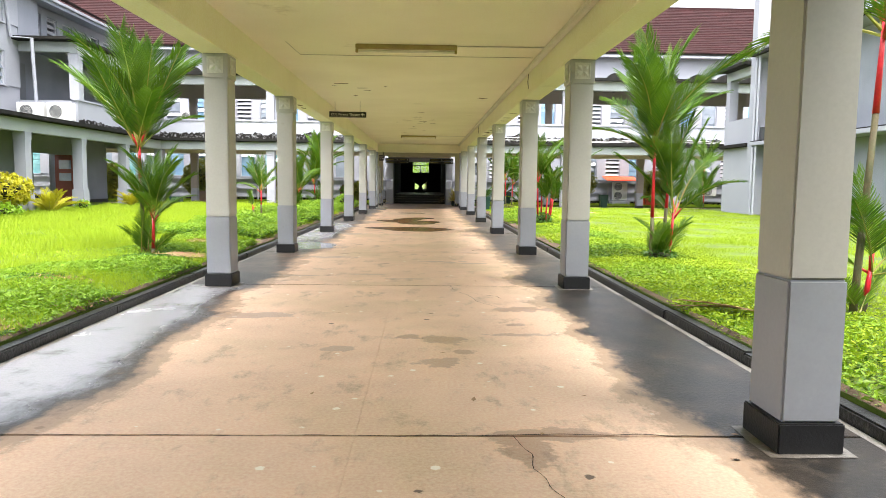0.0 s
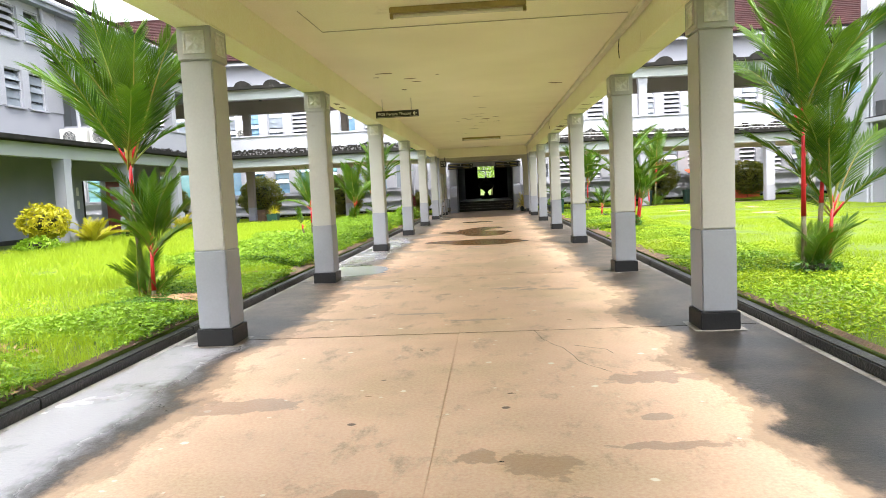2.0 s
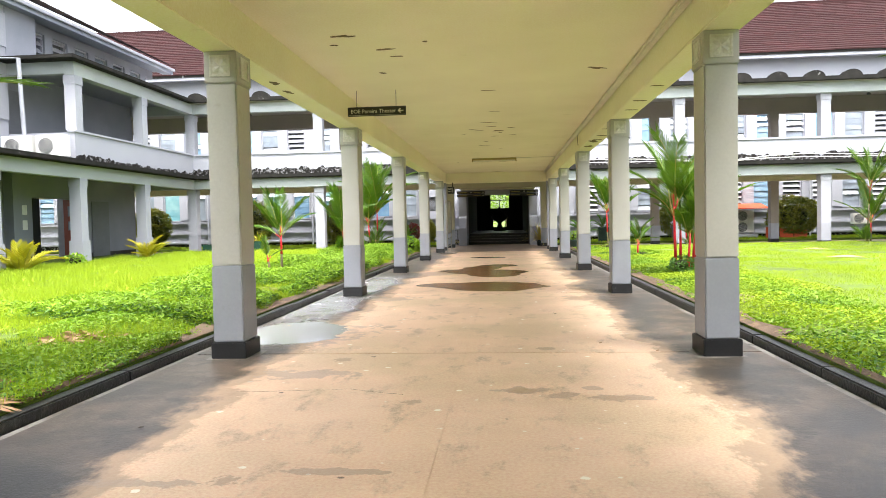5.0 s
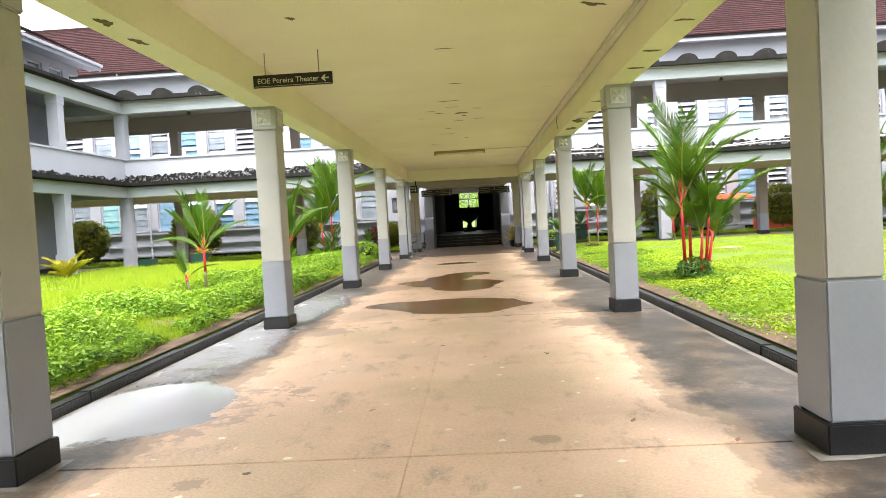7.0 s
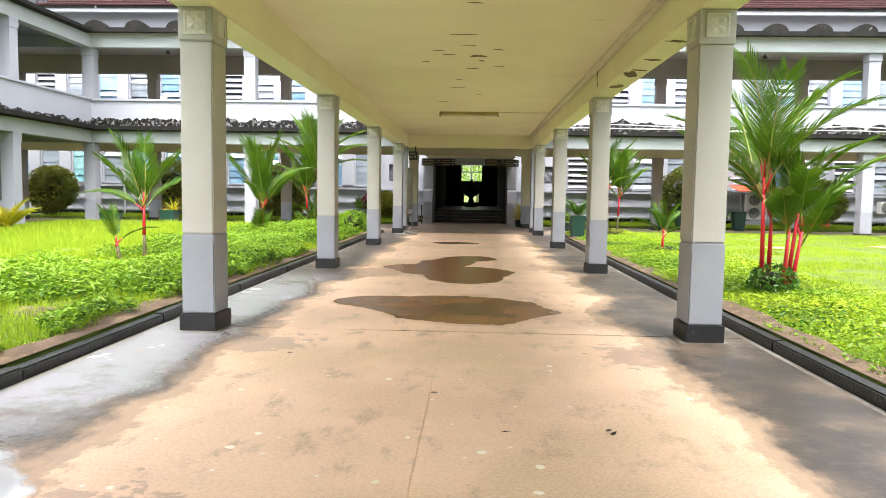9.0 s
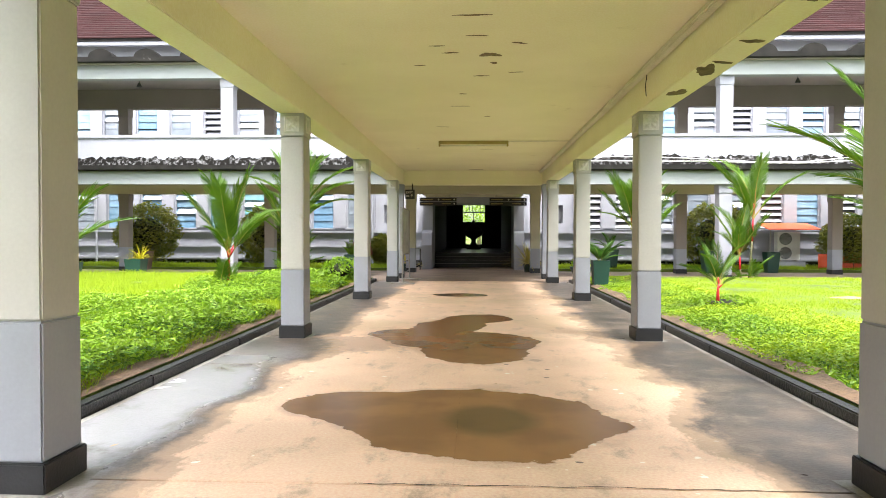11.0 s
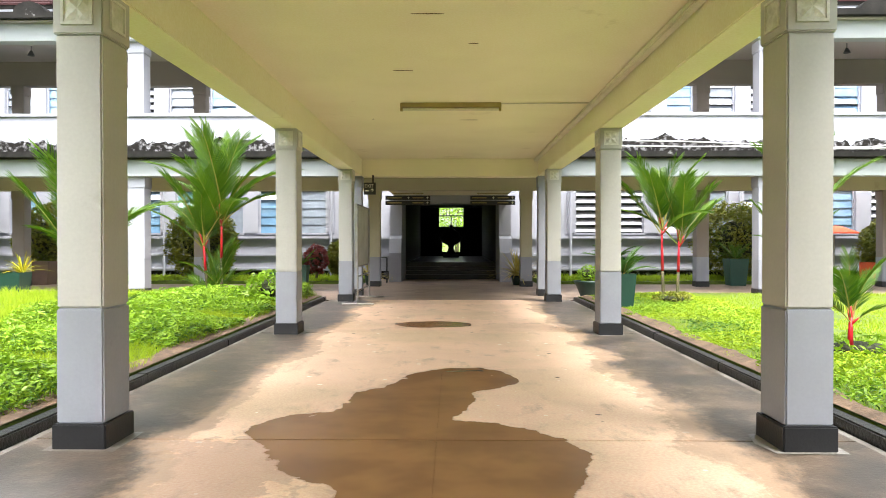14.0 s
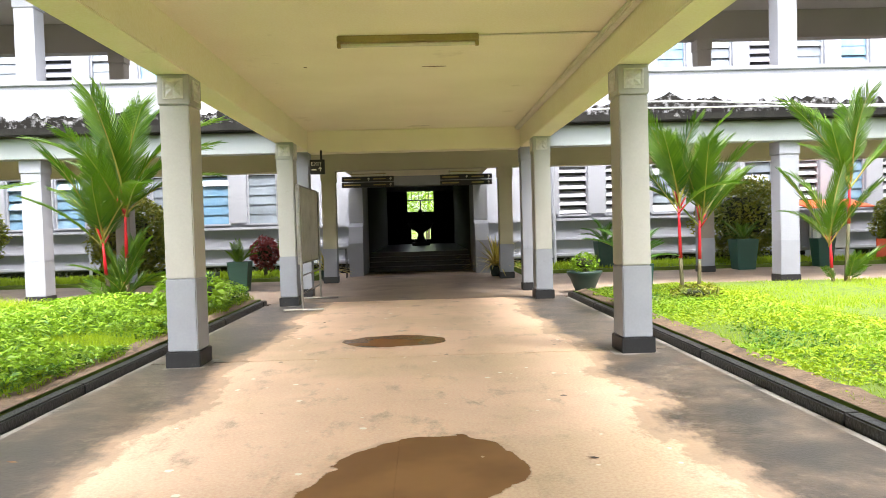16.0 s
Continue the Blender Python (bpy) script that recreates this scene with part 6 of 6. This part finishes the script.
def blade_tuft(x, y, z, n_, ln, mat, label, seed):
    """Arching strap leaves from one crown."""
    rnd = random.Random(seed)
    t = thing("potted_plant", label, "plant", "potted plants", at=(x, y, z))
    bm = bmesh.new()
    for k in range(n_):
        az, e = rnd.uniform(0, 6.283), radians(rnd.uniform(25, 84))
        l1 = ln * rnd.uniform(0.7, 1.1)
        d = Vector((math.cos(az), math.sin(az), 0))
        sd = Vector((-math.sin(az), math.cos(az), 0)) * 0.02
        prev = None
        for i in range(6):
            u = i / 5
            p = d * l1 * u * math.cos(e) * (1 + 0.4 * u) + Vector((0, 0, -0.05 + l1 * (u * math.sin(e) - 0.75 * u * u * math.cos(e) * 0.9)))
            w = sd * (1 - u) ** 0.5 * (0.4 + 1.2 * min(u * 3, 1))
            cur = (bm.verts.new(p - w), bm.verts.new(p + w + Vector((0, 0, 0.002))))
            if prev:
                bm.faces.new((prev[0], prev[1], cur[1], cur[0]))
            prev = cur
    part("leaves", bm, mat, t)
    return t


for x, y, w, h, z in ((3.34, 34.6, 0.44, 0.68, LAWN_Z), (-3.6, 35.9, 0.5, 0.66, LAWN_Z), (-10.9, 38.6, 0.55, 0.62, 0), (9.1, 43.75, 0.62, 0.85, 0), (5.5, 44.9, 0.6, 0.75, 0.12), (-4.3, 41.2, 0.5, 0.72, 0), (-13.0, 38.4, 0.6, 0.5, 0), (11.5, 44.0, 0.5, 0.8, 0)):
    planter(x, y, w, h, z)
planter(-13.3, 44.0, 0.75, 0.75, 0, M_BROWNPOT, "square brown clay planter")
tuft(3.34, 34.6, LAWN_Z + 0.66, 11, 0.75, DARKFRONDS, "dark feathery plant growing in a green planter", 51)
tuft(-4.3, 41.2, 0.7, 10, 0.6, FRONDS, "green feathery plant growing in a planter", 52)
tuft(9.1, 43.75, 0.83, 9, 0.7, FRONDS, "light green feathery plant growing in a planter", 53)
tuft(5.5, 44.9, 0.85, 9, 0.8, DARKFRONDS, "dark feathery plant growing in a planter", 54)
blade_tuft(-10.9, 38.9, 0.6, 40, 0.75, M_YELLOW, "yellow strap-leaved plant growing in a planter", 55)
blade_tuft(2.15, 43.95, 0.3, 110, 1.15, M_SPIDER, "large pale striped strap-leaved plant beside a pillar", 56)
blade_tuft(-2.6, 44.0, 0.3, 60, 0.75, M_SPIDER, "pale strap-leaved plant in a pot by the entrance", 57)
for x, y in ((2.15, 43.95), (-2.6, 44.0)):
    pot = thing("plant_pot", "small dark round plant pot", "pot", "round pots", at=(x, y, 0))
    part("bowl", lathe(bmesh.new(), [(0.13, 0.0), (0.17, 0.2), (0.19, 0.3), (0.165, 0.3), (0.155, 0.25)]), M_DARKPOT, pot, smooth=True)
bowl = thing("plant_pot", "wide dark green bowl planter with small leafy plant", "pot", "round pots", at=(3.4, 38.35, 0))
part("bowl", lathe(bmesh.new(), [(0.18, 0.0), (0.2, 0.06), (0.3, 0.3), (0.36, 0.4), (0.36, 0.44), (0.31, 0.44), (0.29, 0.36)]), M_DARKPOT, bowl, smooth=True)
bush(3.4, 38.35, 0.38, 0.3, 0.3, 0.22, 350, M_WEED, "small leafy plant in a bowl", 0.045, 61, "potted_shrub", 0.0, "potted plants")
stand = thing("plant_stand", "small dark tubular steel stand by the entrance", "stand", at=(-2.35, 45.0, 0))
for a in (-0.2, 0.2):
    for c in (-0.15, 0.15):
        part("leg", tube(bmesh.new(), [(a, c, 0), (a, c, 0.85)], 0.013, 6), M_BLACK, stand)
part("top", B(-0.22, 0.22, -0.17, 0.17, 0.85, 0.87), M_BLACK, stand)

for x, y, ln, sd in ((-13.2, 25.7, 1.15, 71), (-13.2, 32.9, 1.0, 72)):
    o = tuft(x, y, 0.15, 16, ln, YELLOWFRONDS, "yellow-green feathery shrub before the veranda", sd, (42, 85))
    tagged(o, category="shrub", group="yellow shrubs")

# pendant lamp fittings under the gallery's upper soffit
for x in (-12.0, -6.2, 5.6, 11.2, 17.0):
    lamp = thing("pendant_lamp", "small dark pendant lamp fitting under a gallery soffit", "lamp", "gallery lamps", at=(x, 41.2, 7.0))
    part("rod", tube(bmesh.new(), [(0, 0, 0.0), (0, 0, -0.16)], 0.012, 6), M_GRILLE, lamp)
    part("shade", lathe(bmesh.new(), [(0.03, -0.14), (0.05, -0.18), (0.1, -0.28), (0.09, -0.28), (0.03, -0.2)], sides=14), M_GRILLE, lamp, "dark bell-shaped shade")

# trees seen through the far opening and over the roofs' ends


def tree(x, y, h, r, seed):
    rng = np.random.default_rng(seed)
    t = thing("tree", "leafy green tree beyond the building", "tree", "trees beyond", at=(x, y, 0))
    part("trunk", tube(bmesh.new(), [(0, 0, -0.2), (0.1, 0, h * 0.3), (0.2, 0.1, h * 0.7)], 0.25, 8, 0.08), M_STEM, t)
    n_ = 3500
    cl = rng.normal(size=(30, 3)) * np.array((r * 0.5, r * 0.5, h * 0.2)) + np.array((0, 0, h * 0.62))
    c = cl[rng.integers(0, 30, n_)] + rng.normal(size=(n_, 3)) * r * 0.17
    part("crown", soup("crown", *leaf_cloud(c, 0.16, rng, 0.3), M_WEED), M_WEED, t)


for x, y, h, r, sd in ((-2.5, 80, 6, 3.0, 1), (3.0, 84, 7, 3.0, 2), (0.5, 95, 8, 4, 3), (-6, 90, 8, 4, 4), (7, 92, 8, 4, 5)):
    tree(x, y, h, r, sd)

# ---- grass and weeds ----


def lawn_z(x, y):
    rise = 0.08 * np.clip((np.abs(x) - 3.0) / 1.2, 0, 1)
    return LAWN_Z + rise * (y < 37.8)


def patchy(x, y, s, seed):
    return np.array([noise.noise(Vector((a * s, c * s, seed))) for a, c in zip(x, y)])


def clear_of_kerb(x, y):
    """Along the kerbs the soil stays bare, more so in the second half of the walkway."""
    return np.abs(x) > 3.08 + np.where(y > 14, 0.07, -0.03) + np.where(y > 14, 0.14, 0.05) * patchy(x, y, 1.7, 5.0)


def grass(name, x0, x1, y0, y1, count, tall, wide, mat, label, seed, lean=0.5, bald=-0.45):
    rng = np.random.default_rng(seed)
    x, y = rng.uniform(x0, x1, count), rng.uniform(y0, y1, count)
    pn = patchy(x, y, 0.9, seed)
    keep = (pn > bald) & clear_of_kerb(x, y)
    x, y, pn = x[keep], y[keep], pn[keep]
    n_ = len(x)
    h = tall * rng.uniform(0.5, 1.25, n_) * (1 + 0.7 * pn)
    a = rng.uniform(0, 6.2832, n_)
    w = wide * rng.uniform(0.7, 1.4, n_)
    z = lawn_z(x, y) - 0.02
    tilt = lean * rng.uniform(0.1, 1.0, n_) * h
    b_ = rng.uniform(0, 6.2832, n_)
    p0 = np.stack((x - np.cos(a) * w / 2, y - np.sin(a) * w / 2, z), 1)
    p1 = np.stack((x + np.cos(a) * w / 2, y + np.sin(a) * w / 2, z), 1)
    p2 = np.stack((x + np.cos(b_) * tilt, y + np.sin(b_) * tilt, z + h), 1)
    pts = np.stack((p0, p1, p2), 1).reshape(-1, 3)
    tris = np.arange(n_ * 3).reshape(-1, 3)
    return tagged(new(name, soup(name, pts, tris, mat)), label, "grass", kind="stuff")


def weeds(name, x0, x1, y0, y1, count, tall, size, mat, label, seed, patch=0.0):
    rng = np.random.default_rng(seed)
    x, y = rng.uniform(x0, x1, count), rng.uniform(y0, y1, count)
    pn = patchy(x, y, 0.7, seed)
    keep = (pn > patch) & clear_of_kerb(x, y)
    x, y, pn = x[keep], y[keep], pn[keep]
    z = lawn_z(x, y) + tall * (0.25 + 1.2 * np.clip(pn - patch, 0, 0.6)) * rng.uniform(0.0, 1.0, len(x)) ** 0.6
    return tagged(new(name, soup(name, *leaf_cloud(np.stack((x, y, z), 1), size, rng, 0.55), mat)), label, "weeds", kind="stuff")


for s in (-1, 1):
    side = lambda a, c: (min(s * a, s * c), max(s * a, s * c))
    tall = 0.13 if s < 0 else 0.055
    grass("grass", *side(3.08, 5.5), -3, 37.7, 150000, tall, 0.008, M_GRASS, "bright green lawn grass beside the walkway", 70 + s, 0.8)
    grass("grass", *side(5.5, 9.5), -1, 37.7, 120000, tall * 1.1, 0.013, M_GRASS, "bright green lawn grass", 72 + s, 0.8)
    grass("grass", *side(9.5, 14.4 if s < 0 else 14.8), 2, 37.7, 70000, tall * 1.1, 0.02, M_GRASS, "bright green lawn grass towards the wing", 74 + s, 0.8)
    grass("grass", *side(3.1, 20), 44.4, 47.4, 16000, 0.13, 0.03, M_GRASS, "strip of grass at the foot of the building", 76 + s, 0.8)
weeds("weeds", -5.0, -3.05, 0.5, 15, 85000, 0.15, 0.029, M_WEED, "low broad-leaved weeds beside the walkway", 80, -0.2)
weeds("weeds", -4.6, -3.05, 0.5, 15, 40000, 0.11, 0.029, M_WEEDDARK, "dark low broad-leaved weeds beside the walkway", 84, -0.1)
weeds("dry_litter", -4.3, -3.05, 1, 14, 5000, 0.12, 0.05, M_DRYLEAF, "brown dry leaf litter among weeds", 85, 0.1)
weeds("weeds", -5.9, -3.12, 15, 37.4, 130000, 0.4, 0.034, M_WEED, "dense knee-high broad-leaved weeds beside the walkway", 81, -0.22)
weeds("weeds", -5.6, -3.12, 15, 37.4, 45000, 0.3, 0.037, M_WEEDDARK, "dark undergrowth of broad-leaved weeds beside the walkway", 81, -0.22)
weeds("weeds", 3.05, 5.4, 0, 37.4, 75000, 0.09, 0.026, M_GRASS, "low creeping clover-like weeds beside the walkway", 82, -0.15)
weeds("weeds", 3.05, 4.9, 0, 37.4, 42000, 0.08, 0.03, M_WEED, "low creeping leafy weeds beside the walkway", 86, -0.25)
weeds("weeds", 3.05, 4.5, 0, 37.4, 22000, 0.05, 0.03, M_WEEDDARK, "dark low weeds along the kerb", 87, -0.1)
weeds("weeds", -9.0, -5.2, 6, 30, 22000, 0.12, 0.03, M_GRASS, "scattered broad-leaved weeds in the lawn", 83, 0.1)

# trodden bare patches in the lawn
for k, (x, y, rx, ry) in enumerate(((9.4, 26.5, 0.45, 0.35), (10.6, 31.5, 0.4, 0.4), (7.6, 30.4, 0.4, 0.25), (11.5, 22.0, 0.4, 0.35), (-3.8, 19.4, 0.35, 0.3), (3.7, 17.3, 0.35, 0.5), (-4.2, 10.4, 0.6, 0.4))):
    bm = bmesh.new()
    c = bm.verts.new((x, y, lawn_height(x, y) + 0.05))
    ring = []
    for i in range(18):
        a = 6.2832 * i / 18
        q = 1 + 0.5 * noise.noise(Vector((math.cos(a) * 1.5 + k * 3, math.sin(a) * 1.5, k)))
        px, py = x + rx * q * math.cos(a), y + ry * q * math.sin(a)
        ring.append(bm.verts.new((px, py, lawn_height(px, py) + 0.012)))
    for i in range(18):
        bm.faces.new((c, ring[i], ring[(i + 1) % 18]))
    solid("bare_patch", bm, M_DRYLEAF if x > 5 else M_MUD, "bare brown patch of earth in the lawn", "earth", "bare patches", "structure", True)

# fallen leaves on the floor and lawn
rng_ = random.Random(9)
for k in range(46):
    x, y = rng_.uniform(-2.6, 2.6), rng_.uniform(1.0, 36)
    bm = bmesh.new()
    ln, a = rng_.uniform(0.02, 0.045), rng_.uniform(0, 6.28)
    v = [bm.verts.new((x + ln * q[0] * math.cos(a) - ln * q[1] * math.sin(a), y + ln * q[0] * math.sin(a) + ln * q[1] * math.cos(a), 0.003 + q[2] * ln)) for q in ((-1, 0, 0.0), (-0.3, -0.4, 0.12), (1, 0, 0.2), (-0.2, 0.45, 0.1))]
    bm.faces.new((v[0], v[1], v[2]))
    bm.faces.new((v[0], v[2], v[3]))
    solid("fallen_leaf", bm, M_DRYLEAF if k % 3 else M_EARTH, "small dry brown leaf on the floor", "leaf", "fallen leaves")
